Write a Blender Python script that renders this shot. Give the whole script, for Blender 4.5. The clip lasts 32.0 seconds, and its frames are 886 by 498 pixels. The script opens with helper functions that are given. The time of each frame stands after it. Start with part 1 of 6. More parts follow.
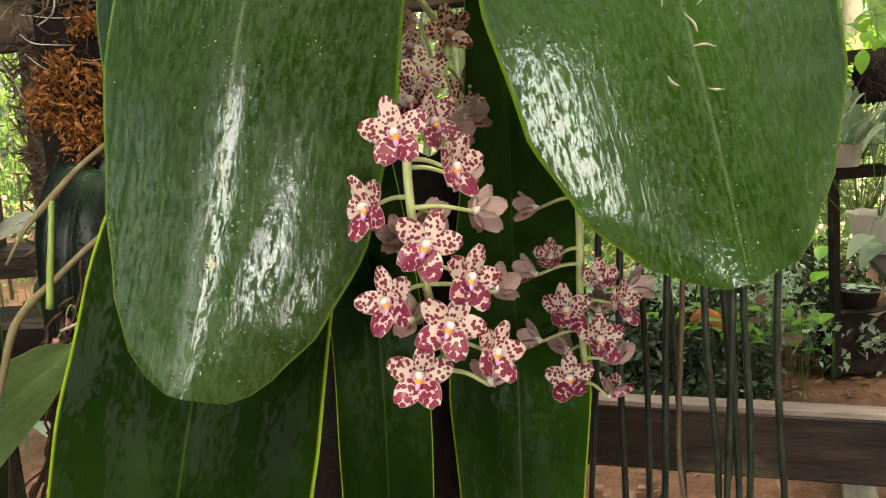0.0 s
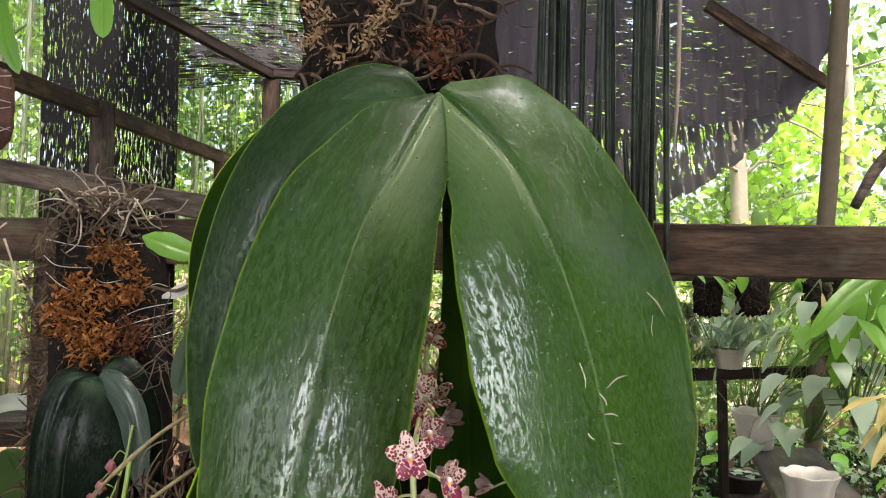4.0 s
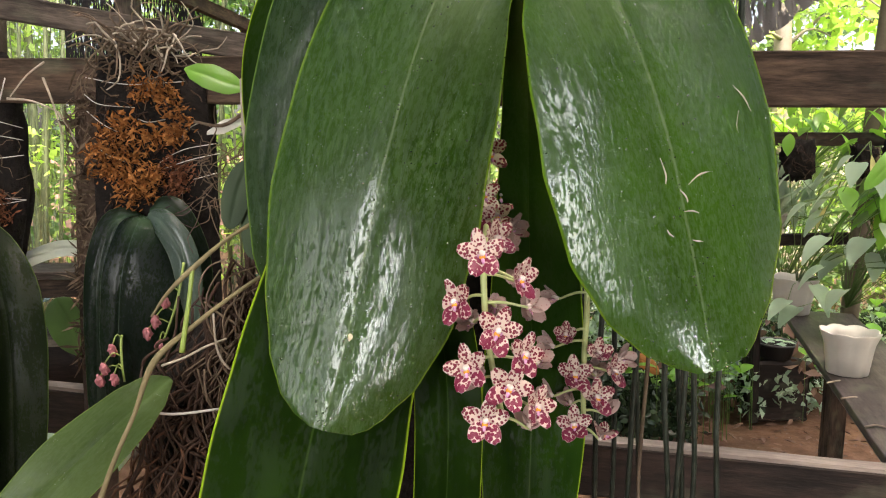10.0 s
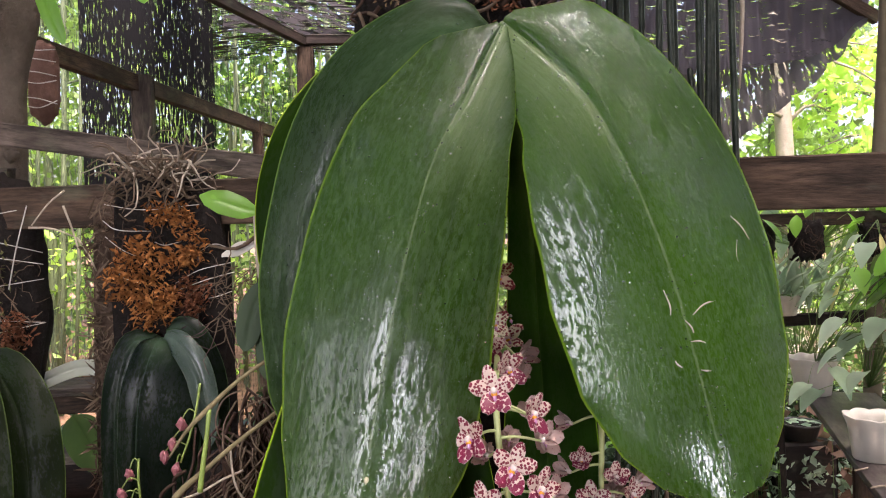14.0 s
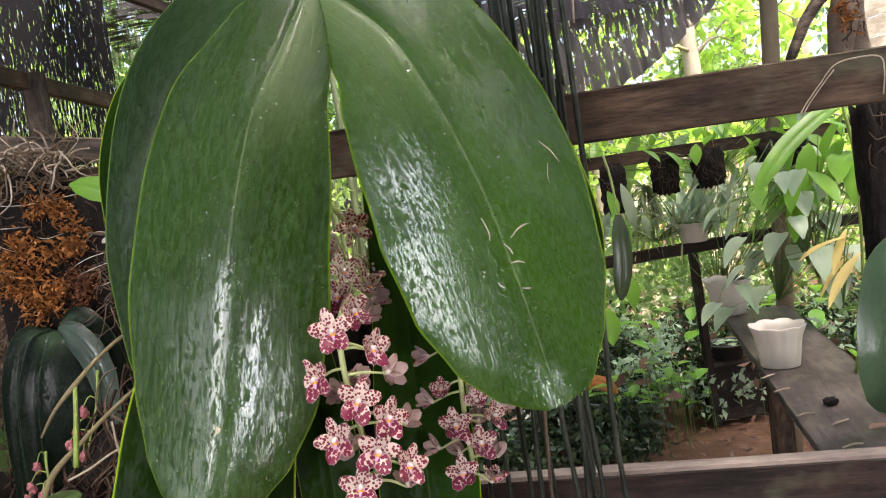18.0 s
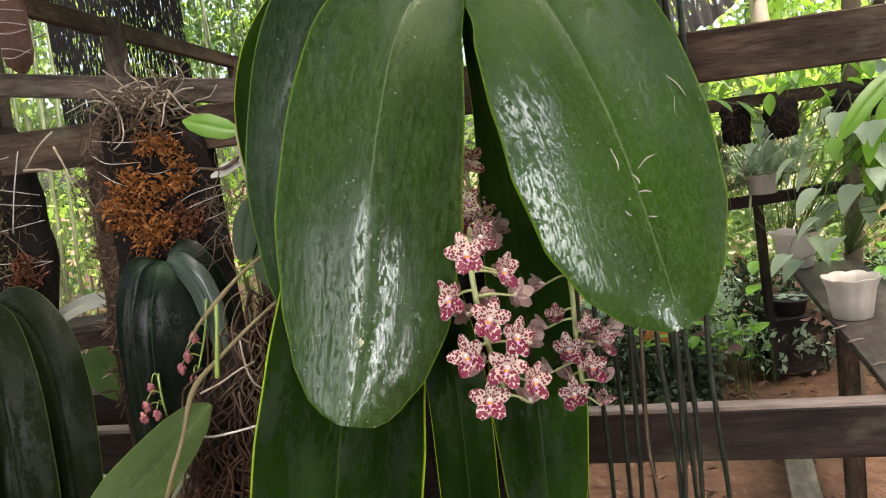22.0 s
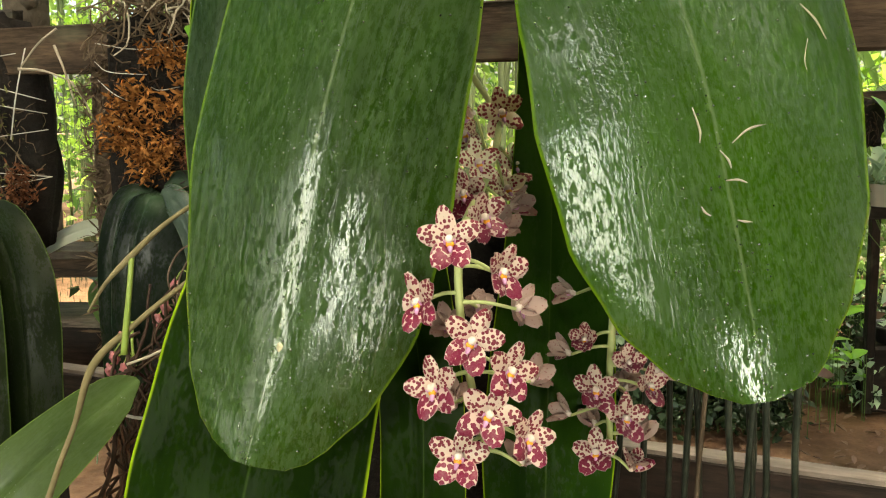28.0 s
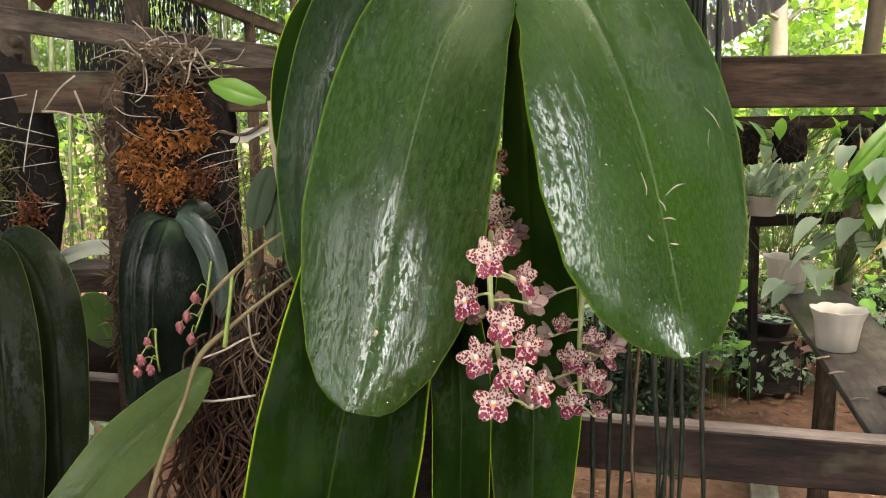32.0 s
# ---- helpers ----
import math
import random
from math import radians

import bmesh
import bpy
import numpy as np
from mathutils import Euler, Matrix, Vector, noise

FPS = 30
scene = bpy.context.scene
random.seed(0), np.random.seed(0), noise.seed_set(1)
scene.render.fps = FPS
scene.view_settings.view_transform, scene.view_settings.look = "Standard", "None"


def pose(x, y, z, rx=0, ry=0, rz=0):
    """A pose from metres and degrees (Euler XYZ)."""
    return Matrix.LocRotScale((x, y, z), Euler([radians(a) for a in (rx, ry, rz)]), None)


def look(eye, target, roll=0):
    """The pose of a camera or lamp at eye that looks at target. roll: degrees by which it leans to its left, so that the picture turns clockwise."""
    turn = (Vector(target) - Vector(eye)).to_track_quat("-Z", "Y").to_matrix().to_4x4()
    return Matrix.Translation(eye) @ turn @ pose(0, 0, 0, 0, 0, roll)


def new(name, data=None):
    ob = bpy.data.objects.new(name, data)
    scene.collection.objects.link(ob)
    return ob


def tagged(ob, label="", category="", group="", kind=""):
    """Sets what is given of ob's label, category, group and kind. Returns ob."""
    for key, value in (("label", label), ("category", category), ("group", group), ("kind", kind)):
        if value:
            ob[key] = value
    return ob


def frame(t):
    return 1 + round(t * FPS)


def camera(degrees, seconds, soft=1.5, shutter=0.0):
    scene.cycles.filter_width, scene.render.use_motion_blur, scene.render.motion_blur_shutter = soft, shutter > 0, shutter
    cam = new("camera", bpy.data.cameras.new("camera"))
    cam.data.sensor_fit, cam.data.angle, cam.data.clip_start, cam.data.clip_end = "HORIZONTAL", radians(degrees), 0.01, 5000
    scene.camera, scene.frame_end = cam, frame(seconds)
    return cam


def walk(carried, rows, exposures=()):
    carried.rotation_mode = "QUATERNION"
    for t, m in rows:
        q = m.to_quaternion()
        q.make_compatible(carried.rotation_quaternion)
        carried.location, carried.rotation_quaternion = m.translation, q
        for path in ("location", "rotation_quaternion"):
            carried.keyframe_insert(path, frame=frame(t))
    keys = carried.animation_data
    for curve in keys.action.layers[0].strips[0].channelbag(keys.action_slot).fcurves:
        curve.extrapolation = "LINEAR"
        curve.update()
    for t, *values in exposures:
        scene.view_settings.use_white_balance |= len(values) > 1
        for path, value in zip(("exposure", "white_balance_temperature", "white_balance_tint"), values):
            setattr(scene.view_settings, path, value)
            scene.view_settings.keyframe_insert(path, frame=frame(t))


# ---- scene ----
cam = camera(58.0, 32.0, soft=1.1)
METRES, EYE, TILT, LEAN, TURN = 1.6, 1.1, -9.3, 3.3, 0.0
ROWS = [
    (0.0, 0.0, 0.0, 0.0, 0.0, 0.0, -0.0),
    (0.5, -0.0006, -0.022, 0.0099, -1.28, 0.82, 0.99),
    (1.0, -0.0131, -0.0513, 0.0207, -2.26, 1.64, 0.77),
    (1.5, -0.026, -0.0853, 0.04, -2.84, 2.78, -0.12),
    (2.0, -0.0355, -0.1138, 0.058, -3.6, 4.97, -0.86),
    (2.5, -0.0422, -0.1303, 0.0678, -5.05, 6.08, -1.51),
    (4.5, -0.0526, -0.14, 0.0675, -6.62, 10.84, -3.59),
    (5.0, -0.0622, -0.125, 0.0407, -6.53, 8.03, -3.78),
    (5.5, -0.0678, -0.1106, 0.0209, -5.96, 5.06, -3.47),
    (6.0, -0.0666, -0.1062, 0.0131, -5.09, 2.61, -3.41),
    (6.5, -0.0564, -0.1075, 0.0138, -5.27, 1.34, -3.77),
    (7.0, -0.0562, -0.117, 0.0212, -5.49, 1.48, -2.58),
    (7.5, -0.0663, -0.1244, 0.0129, -4.99, 1.9, -2.65),
    (8.0, -0.0749, -0.1137, 0.0141, -4.04, 1.58, -3.61),
    (8.5, -0.0647, -0.1121, 0.0216, -3.97, 1.76, -4.44),
    (9.0, -0.063, -0.116, 0.0256, -4.25, 2.24, -3.25),
    (9.5, -0.065, -0.1188, 0.0251, -4.22, 2.2, -2.89),
    (10.0, -0.0646, -0.1154, 0.0252, -4.83, 2.01, -3.45),
    (10.5, -0.061, -0.1219, 0.042, -5.15, 3.10, -3.27),
    (11.0, -0.0621, -0.1275, 0.0493, -5.27, 5.46, -2.79),
    (11.5, -0.0593, -0.1326, 0.063, -5.25, 7.43, -2.62),
    (12.0, -0.0688, -0.1328, 0.0695, -4.63, 9.18, -2.7),
    (12.5, -0.0732, -0.1273, 0.064, -4.16, 9.37, -3.49),
    (13.0, -0.0751, -0.1284, 0.0699, -3.59, 9.17, -2.68),
    (13.5, -0.0693, -0.1248, 0.0588, -3.63, 9.22, -1.87),
    (14.0, -0.0649, -0.1272, 0.0524, -3.71, 7.73, -1.32),
    (14.5, -0.0629, -0.1268, 0.0476, -2.93, 6.91, -0.65),
    (16.5, -0.0229, -0.126, 0.0376, -4.35, 4.88, 1.68),
    (17.0, -0.0073, -0.1383, 0.0372, -6.11, 4.87, 3.94),
    (17.5, -0.0045, -0.1434, 0.0358, -7.1, 4.87, 4.5),
    (18.0, -0.0074, -0.1499, 0.0361, -6.76, 5.26, 5.67),
    (18.5, -0.0357, -0.1663, 0.0305, -5.42, 5.14, 5.92),
    (19.0, -0.0449, -0.1706, 0.0284, -3.19, 4.89, 4.97),
    (19.5, -0.0404, -0.1661, 0.031, -2.99, 4.69, 4.44),
    (20.0, -0.043, -0.166, 0.0287, -2.86, 4.53, 4.77),
    (20.5, -0.0472, -0.1656, 0.0243, -2.53, 4.11, 5.15),
    (21.0, -0.0513, -0.1652, 0.017, -2.14, 2.45, 5.22),
    (21.5, -0.0573, -0.1659, 0.0178, -2.23, 2.17, 4.66),
    (22.0, -0.0556, -0.1672, 0.0243, -3.59, 2.23, 4.47),
    (22.5, -0.0483, -0.1681, 0.0374, -5.62, 2.56, -0.11),
    (23.0, -0.0421, -0.1589, 0.0386, -5.75, 2.06, -3.07),
    (23.5, -0.0427, -0.1562, 0.0426, -4.88, 1.38, -2.85),
    (24.0, -0.0395, -0.1339, 0.0377, -4.2, 0.66, -2.84),
    (24.5, -0.0284, -0.0655, 0.0311, -1.62, -1.46, -2.05),
    (25.0, -0.0172, -0.0344, 0.0257, 1.57, -2.81, -2.25),
    (25.5, -0.0127, -0.0277, 0.0272, 3.91, -3.37, -3.12),
    (27.5, 0.0034, -0.0146, 0.0315, 4.66, -2.72, -2.68),
    (28.0, -0.0058, -0.0278, 0.0353, 2.41, -0.33, -3.42),
    (28.5, -0.0351, -0.0708, 0.0472, -0.38, 1.31, -3.23),
    (29.0, -0.0622, -0.1391, 0.0502, -5.29, 0.8, -3.35),
    (29.5, -0.056, -0.1505, 0.0674, -5.62, 0.79, -3.83),
    (30.0, -0.0635, -0.1714, 0.083, -6.06, 3.03, -3.44),
    (30.5, -0.0722, -0.1819, 0.0794, -5.68, 5.44, -3.07),
    (31.0, -0.0736, -0.1819, 0.0638, -5.22, 4.18, -2.81),
    (31.5, -0.0715, -0.176, 0.0458, -5.02, 2.28, -2.26),
    (32.0, -0.0747, -0.1734, 0.0368, -4.61, 0.61, -2.34),
]
walk(cam, [(t, pose(0, 0, EYE, TILT, LEAN, TURN) @ pose(METRES * x, METRES * y, METRES * z, 90 + pitch, roll, yaw)) for t, x, y, z, yaw, pitch, roll in ROWS], [(0.0, 3.24, 7600, 8), (2.0, 3.27, 7000, 11), (5.0, 3.02, 6600, 12), (6.0, 3.16, 6900, 12), (9.0, 3.25, 7100, 12), (13.0, 3.12, 6550, 23), (18.0, 3.22, 6600, 17), (21.0, 3.14, 6900, 15), (23.0, 3.18, 6800, 16), (25.0, 3.26, 8000, 2), (28.0, 3.3, 8300, -3), (30.0, 3.22, 6800, 16), (32.0, 3.17, 7100, 13)])

# ---- light ----
world = bpy.data.worlds.new("sky")
scene.world = world
world.use_nodes = True
wn = world.node_tree
sky = wn.nodes.new("ShaderNodeTexSky")
sky.sky_type, sky.sun_disc = "NISHITA", False
sky.sun_elevation, sky.sun_rotation = radians(67), radians(156)
sky.air_density, sky.dust_density, sky.ozone_density = 1.0, 7.0, 1.0
wn.links.new(sky.outputs[0], wn.nodes["Background"].inputs[0])
wn.nodes["Background"].inputs[1].default_value = 0.11
sun = new("sun", bpy.data.lights.new("sun", "SUN"))
sun.data.energy, sun.data.angle, sun.data.color = 1.2, radians(14), (1.0, 0.96, 0.9)
sun.matrix_world = look((0.9, -2.0, 5.2), (0, 0, 0))

# added area lamps behind the camera for leaf highlights: middle, width, height, watts
for x, z, w, h, watts in ((-2.2, 1.58, 1.56, 1.4, 11.5), (0.68, 0.95, 0.80, 0.34, 3.6), (2.1, 0.21, 0.9, 0.38, 2.6), (-5.3, 1.75, 2.2, 1.5, 4.2)):
    lamp = new("window_light", bpy.data.lights.new("window_light", "AREA"))
    lamp.data.shape, lamp.data.size, lamp.data.size_y, lamp.data.energy, lamp.data.color = "RECTANGLE", w, h, watts, (0.94, 0.98, 1.0)
    lamp.matrix_world = pose(x, -3.05, z, 90, 0, 180) @ pose(0, 0, 0, 180, 0, 0)

# ---- materials ----


class Nodes:
    """A small wrapper to write node trees in few lines."""

    def __init__(self, name):
        self.mat = bpy.data.materials.new(name)
        self.mat.use_nodes = True
        self.tree = self.mat.node_tree
        self.bsdf = self.tree.nodes["Principled BSDF"]
        self.out = self.tree.nodes["Material Output"]

    def node(self, kind, **values):
        n = self.tree.nodes.new(kind)
        for key, value in values.items():
            n.inputs[key.replace("_", " ")].default_value = value
        return n

    def link(self, a, b):
        self.tree.links.new(a, b)
        return self

    def coords(self, which="Object", scale=(1, 1, 1), shift=None):
        tc = self.node("ShaderNodeTexCoord")
        mp = self.node("ShaderNodeMapping")
        mp.inputs["Scale"].default_value = scale
        self.link(tc.outputs[which], mp.inputs["Vector"])
        if shift:
            info = self.node("ShaderNodeObjectInfo")
            mul = self.node("ShaderNodeMath")
            mul.operation = "MULTIPLY"
            mul.inputs[1].default_value = shift
            self.link(info.outputs["Random"], mul.inputs[0])
            self.link(mul.outputs[0], mp.inputs["Location"])
        return mp.outputs[0]

    def noise(self, vec, scale, detail=4.0, rough=0.6):
        n = self.node("ShaderNodeTexNoise", Scale=scale, Detail=detail, Roughness=rough)
        self.link(vec, n.inputs["Vector"])
        return n.outputs["Fac"]

    def ramp(self, fac, stops, ease=False):
        n = self.node("ShaderNodeValToRGB")
        if ease:
            n.color_ramp.interpolation = "EASE"
        els = n.color_ramp.elements
        while len(els) < len(stops):
            els.new(0.5)
        for el, (p, c) in zip(els, stops):
            el.position = p
            el.color = (*c, 1) if isinstance(c, tuple) else (c, c, c, 1)
        self.link(fac, n.inputs[0])
        return n.outputs[0]

    def math(self, op, a, b=0.0):
        n = self.node("ShaderNodeMath")
        n.operation = op
        for i, v in enumerate((a, b)):
            if isinstance(v, (int, float)):
                n.inputs[i].default_value = v
            else:
                self.link(v, n.inputs[i])
        return n.outputs[0]

    def mix(self, fac, a, b, mode="MIX"):
        n = self.node("ShaderNodeMix")
        n.data_type, n.blend_type = "RGBA", mode
        for i, v in ((0, fac), (6, a), (7, b)):
            if isinstance(v, (int, float)):
                n.inputs[i].default_value = v
            elif isinstance(v, tuple):
                n.inputs[i].default_value = (*v, 1)
            else:
                self.link(v, n.inputs[i])
        return n.outputs[2]

    def bump(self, height, strength=0.3, distance=0.002, under=None):
        n = self.node("ShaderNodeBump", Strength=strength, Distance=distance)
        self.link(height, n.inputs["Height"])
        if under is not None:
            self.link(under, n.inputs["Normal"])
        return n.outputs[0]

    def done(self, color=None, rough=None, normal=None, **values):
        for sock, v in (("Base Color", color), ("Roughness", rough), ("Normal", normal)):
            if v is None:
                continue
            if isinstance(v, (int, float)):
                self.bsdf.inputs[sock].default_value = v
            elif isinstance(v, tuple):
                self.bsdf.inputs[sock].default_value = (*v, 1)
            else:
                self.link(v, self.bsdf.inputs[sock])
        for key, value in values.items():
            self.bsdf.inputs[key.replace("_", " ")].default_value = value
        return self.mat

    def thin(self, color, amount):
        """Lets part of the light shine through a thin leaf or petal."""
        tr = self.node("ShaderNodeBsdfTranslucent")
        if isinstance(color, tuple):
            tr.inputs[0].default_value = (*color, 1)
        else:
            self.link(color, tr.inputs[0])
        mx = self.node("ShaderNodeMixShader", Fac=amount)
        self.link(self.bsdf.outputs[0], mx.inputs[1]).link(tr.outputs[0], mx.inputs[2]).link(mx.outputs[0], self.out.inputs[0])

    def holes(self, mask):
        """Cuts the surface away where mask is 0."""
        tr = self.node("ShaderNodeBsdfTransparent")
        mx = self.node("ShaderNodeMixShader")
        self.link(mask, mx.inputs[0]).link(tr.outputs[0], mx.inputs[1]).link(self.bsdf.outputs[0], mx.inputs[2])
        self.link(mx.outputs[0], self.out.inputs[0])


def orchid_leaf(name, dark, mid, base, margin, wet, residue=0.5, gloss=0.8):
    """A thick, wet orchid leaf: UVMap holds metres (across, along), Edge holds (-1..1, 0..1)."""
    m = Nodes(name)
    uv = m.node("ShaderNodeUVMap")
    uv.uv_map = "UVMap"
    edge = m.node("ShaderNodeUVMap")
    edge.uv_map = "Edge"
    sep = m.node("ShaderNodeSeparateXYZ")
    m.link(edge.outputs[0], sep.inputs[0])

    def stretched(sx, sy):
        mp = m.node("ShaderNodeMapping")
        mp.inputs["Scale"].default_value = (sx, sy, 1)
        info = m.node("ShaderNodeObjectInfo")
        mul = m.math("MULTIPLY", info.outputs["Random"], 9.0)
        m.link(uv.outputs[0], mp.inputs["Vector"]).link(mul, mp.inputs["Location"])
        return mp.outputs[0]

    blotch = m.noise(stretched(14, 7), 1.0, 3)
    streak = m.noise(stretched(420, 18), 1.0, 3, 0.6)
    fine = m.noise(stretched(340, 150), 1.0, 4, 0.65)
    flecks = m.noise(stretched(900, 500), 1.0, 2, 0.6)
    col = m.mix(m.ramp(blotch, [(0.35, 0.0), (0.68, 1.0)]), dark, mid)
    col = m.mix(m.math("MULTIPLY", m.ramp(streak, [(0.35, 0.0), (0.75, 1.0)]), 0.35), col, mid)
    across = m.math("ABSOLUTE", sep.outputs[0])
    along = m.math("MULTIPLY", m.ramp(sep.outputs[1], [(0.0, 1.0), (0.12, 0.85), (0.36, 0.0)], True), m.ramp(across, [(0.0, 1.0), (0.3, 0.6), (0.75, 0.0)], True))
    col = m.mix(along, col, base)
    rib = m.ramp(across, [(0.0, 0.5), (0.008, 0.35), (0.016, 0.0)])
    col = m.mix(rib, col, base)
    # a broken film of water and dried residue, with sharp ragged borders
    film = m.math("ADD", m.math("MULTIPLY", fine, 0.55), m.math("MULTIPLY", m.noise(stretched(46, 12), 1.0, 3), 0.6))
    wetness = m.ramp(film, [(0.565, 0.0), (0.60, 1.0)])
    grit = m.ramp(m.noise(stretched(300, 120), 1.0, 4, 0.65), [(0.485, 0.0), (0.52, 1.0)])
    res = m.math("MULTIPLY", wetness, grit)
    crack = m.ramp(m.math("ABSOLUTE", m.math("SUBTRACT", m.noise(stretched(210, 55), 1.0, 4, 0.6), 0.5)), [(0.008, 0.0), (0.04, 1.0)])
    dirty = m.ramp(m.noise(stretched(16, 9), 1.0, 2), [(0.42, 0.15), (0.6, 1.0)])
    col = m.mix(m.math("MULTIPLY", m.math("MULTIPLY", m.math("ADD", m.math("MULTIPLY", crack, 0.06 * residue), m.math("MULTIPLY", res, 0.28 * residue)), dirty), 1.0), col, (0.22, 0.29, 0.20))
    spots = m.ramp(flecks, [(0.76, 0.0), (0.79, 1.0)])
    col = m.mix(m.math("MULTIPLY", spots, 0.3 * residue), col, (0.45, 0.48, 0.38))
    # bright margin: backlight at the thin edge put into the colour
    rim = m.ramp(across, [(0.97, 0.0), (0.99, 1.0)])
    col = m.mix(rim, col, margin)
    rough = m.mix(wetness, (wet + 0.2,) * 3, (wet,) * 3)
    shine = m.math("ADD", m.math("MULTIPLY", wetness, 0.8 * gloss), 0.25 * gloss)
    m.link(shine, m.bsdf.inputs["Specular IOR Level"])
    relief = m.math("ADD", m.math("MULTIPLY", streak, 0.25), m.math("ADD", m.math("MULTIPLY", fine, 0.5), m.math("MULTIPLY", m.math("MULTIPLY", wetness, m.noise(stretched(430, 150), 1.0, 3, 0.65)), 1.7)))
    m.done(col, rough, m.bump(m.math("ADD", relief, m.math("MULTIPLY", crack, 0.35 * residue)), 0.17, 0.0009))
    m.thin(m.mix(rim, (0.12, 0.28, 0.012), (0.35, 0.6, 0.03)), 0.19)
    return m.mat


def wet_leaf(name, dark, mid, base, margin, film_amount=1.0, gloss=1.0, sheen_side=0.0, glow=0.19):
    """A thick wet leaf under a cracked film of water and lime: UVMap holds metres (across, along), Edge holds (-1..1, 0..1)."""
    m = Nodes(name)
    uv = m.node("ShaderNodeUVMap")
    uv.uv_map = "UVMap"
    edge = m.node("ShaderNodeUVMap")
    edge.uv_map = "Edge"
    sep = m.node("ShaderNodeSeparateXYZ")
    m.link(edge.outputs[0], sep.inputs[0])
    shift = m.math("MULTIPLY", m.node("ShaderNodeObjectInfo").outputs["Random"], 9.0)

    def stretched(sx, sy):
        mp = m.node("ShaderNodeMapping")
        mp.inputs["Scale"].default_value = (sx, sy, 1)
        m.link(uv.outputs[0], mp.inputs["Vector"]).link(shift, mp.inputs["Location"])
        return mp.outputs[0]

    # the leaf itself: soft blotches, fine parallel veins, a pale throat and midrib
    col = m.mix(m.ramp(m.noise(stretched(14, 6), 1.0, 3), [(0.35, 0.0), (0.68, 1.0)]), dark, mid)
    veins = m.noise(stretched(520, 9), 1.0, 3, 0.6)
    col = m.mix(m.math("MULTIPLY", m.ramp(veins, [(0.40, 0.0), (0.66, 1.0)]), 0.6), col, mid)
    across = m.math("ABSOLUTE", sep.outputs[0])
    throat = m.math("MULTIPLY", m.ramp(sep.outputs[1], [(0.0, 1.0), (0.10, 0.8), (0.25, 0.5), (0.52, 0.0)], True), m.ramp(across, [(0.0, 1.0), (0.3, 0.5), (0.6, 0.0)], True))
    if sheen_side:
        # painted sheen on the inner half, put into the colour, ends at the midrib
        side = m.ramp(m.math("ADD", m.math("MULTIPLY", sep.outputs[0], 0.5 * sheen_side), 0.5), [(0.495, 0.0), (0.51, 1.0), (0.72, 0.75), (0.95, 0.2)])
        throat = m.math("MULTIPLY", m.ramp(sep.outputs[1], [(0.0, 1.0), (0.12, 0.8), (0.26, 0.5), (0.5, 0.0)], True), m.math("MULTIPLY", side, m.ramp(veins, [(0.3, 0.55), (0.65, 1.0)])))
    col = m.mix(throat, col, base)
    col = m.mix(m.ramp(across, [(0.0, 0.45), (0.008, 0.3), (0.016, 0.0)]), col, base)
    # a water film with thin ragged cracks, and dull wormy islands of lime gathered in long lanes
    wave = m.noise(stretched(410, 120), 1.0, 5, 0.7)
    lanes = m.noise(stretched(150, 11), 1.0, 3, 0.55)
    patch = m.noise(stretched(17, 8), 1.0, 3, 0.6)
    cover = m.math("ADD", m.math("MULTIPLY", lanes, 0.5), m.math("MULTIPLY", patch, 0.5))
    cover = m.math("ADD", cover, m.ramp(sep.outputs[1], [(0.35, 0.0), (0.7, 0.05), (0.95, 0.07)]))
    film = m.math("MULTIPLY", m.math("MULTIPLY", m.ramp(wave, [(0.455, 0.0), (0.48, 1.0)]), m.ramp(cover, [(0.44, 0.12), (0.53, 1.0)])), film_amount)
    island = m.ramp(m.noise(stretched(430, 130), 1.0, 5, 0.68), [(0.485, 0.0), (0.515, 1.0)])
    crumbs = m.ramp(m.noise(stretched(700, 330), 1.0, 3, 0.6), [(0.55, 0.0), (0.58, 1.0)])
    lime = m.math("MULTIPLY", m.math("MAXIMUM", island, m.math("MULTIPLY", crumbs, 0.7)), m.ramp(cover, [(0.40, 0.7), (0.56, 1.0)]))
    col = m.mix(m.math("MULTIPLY", lime, 0.18 * film_amount), col, (0.19, 0.29, 0.14))
    # lime specks
    dots = m.node("ShaderNodeTexVoronoi", Scale=1.0, Randomness=1.0)
    m.link(stretched(330, 250), dots.inputs["Vector"])
    rare = m.ramp(m.noise(stretched(60, 40), 1.0, 2), [(0.56, 0.0), (0.62, 1.0)])
    speck = m.math("MULTIPLY", m.ramp(dots.outputs["Distance"], [(0.10, 1.0), (0.16, 0.0)]), rare)
    col = m.mix(m.math("MULTIPLY", speck, 0.45), col, (0.42, 0.46, 0.36))
    # the edge band paints in backlight along the margin
    rim = m.ramp(across, [(0.972, 0.0), (0.99, 1.0)])
    col = m.mix(rim, col, margin)
    rough = m.mix(film, (0.40, 0.40, 0.40), (0.075, 0.075, 0.075))
    m.link(m.math("ADD", m.math("MULTIPLY", film, 0.66 * gloss), 0.10 * gloss), m.bsdf.inputs["Specular IOR Level"])
    grain = m.noise(stretched(620, 230), 1.0, 3, 0.6)
    relief = m.math("ADD", m.math("MULTIPLY", veins, 0.35), m.math("MULTIPLY", film, m.math("ADD", 0.35, m.math("MULTIPLY", grain, 1.7))))
    relief = m.math("ADD", relief, m.math("MULTIPLY", speck, 0.8))
    fine = m.bump(relief, 0.17, 0.0007)
    m.bsdf.inputs["IOR"].default_value = 1.5
    m.done(col, rough, m.bump(m.noise(stretched(50, 13), 1.0, 3, 0.6), 0.06, 0.004, fine))
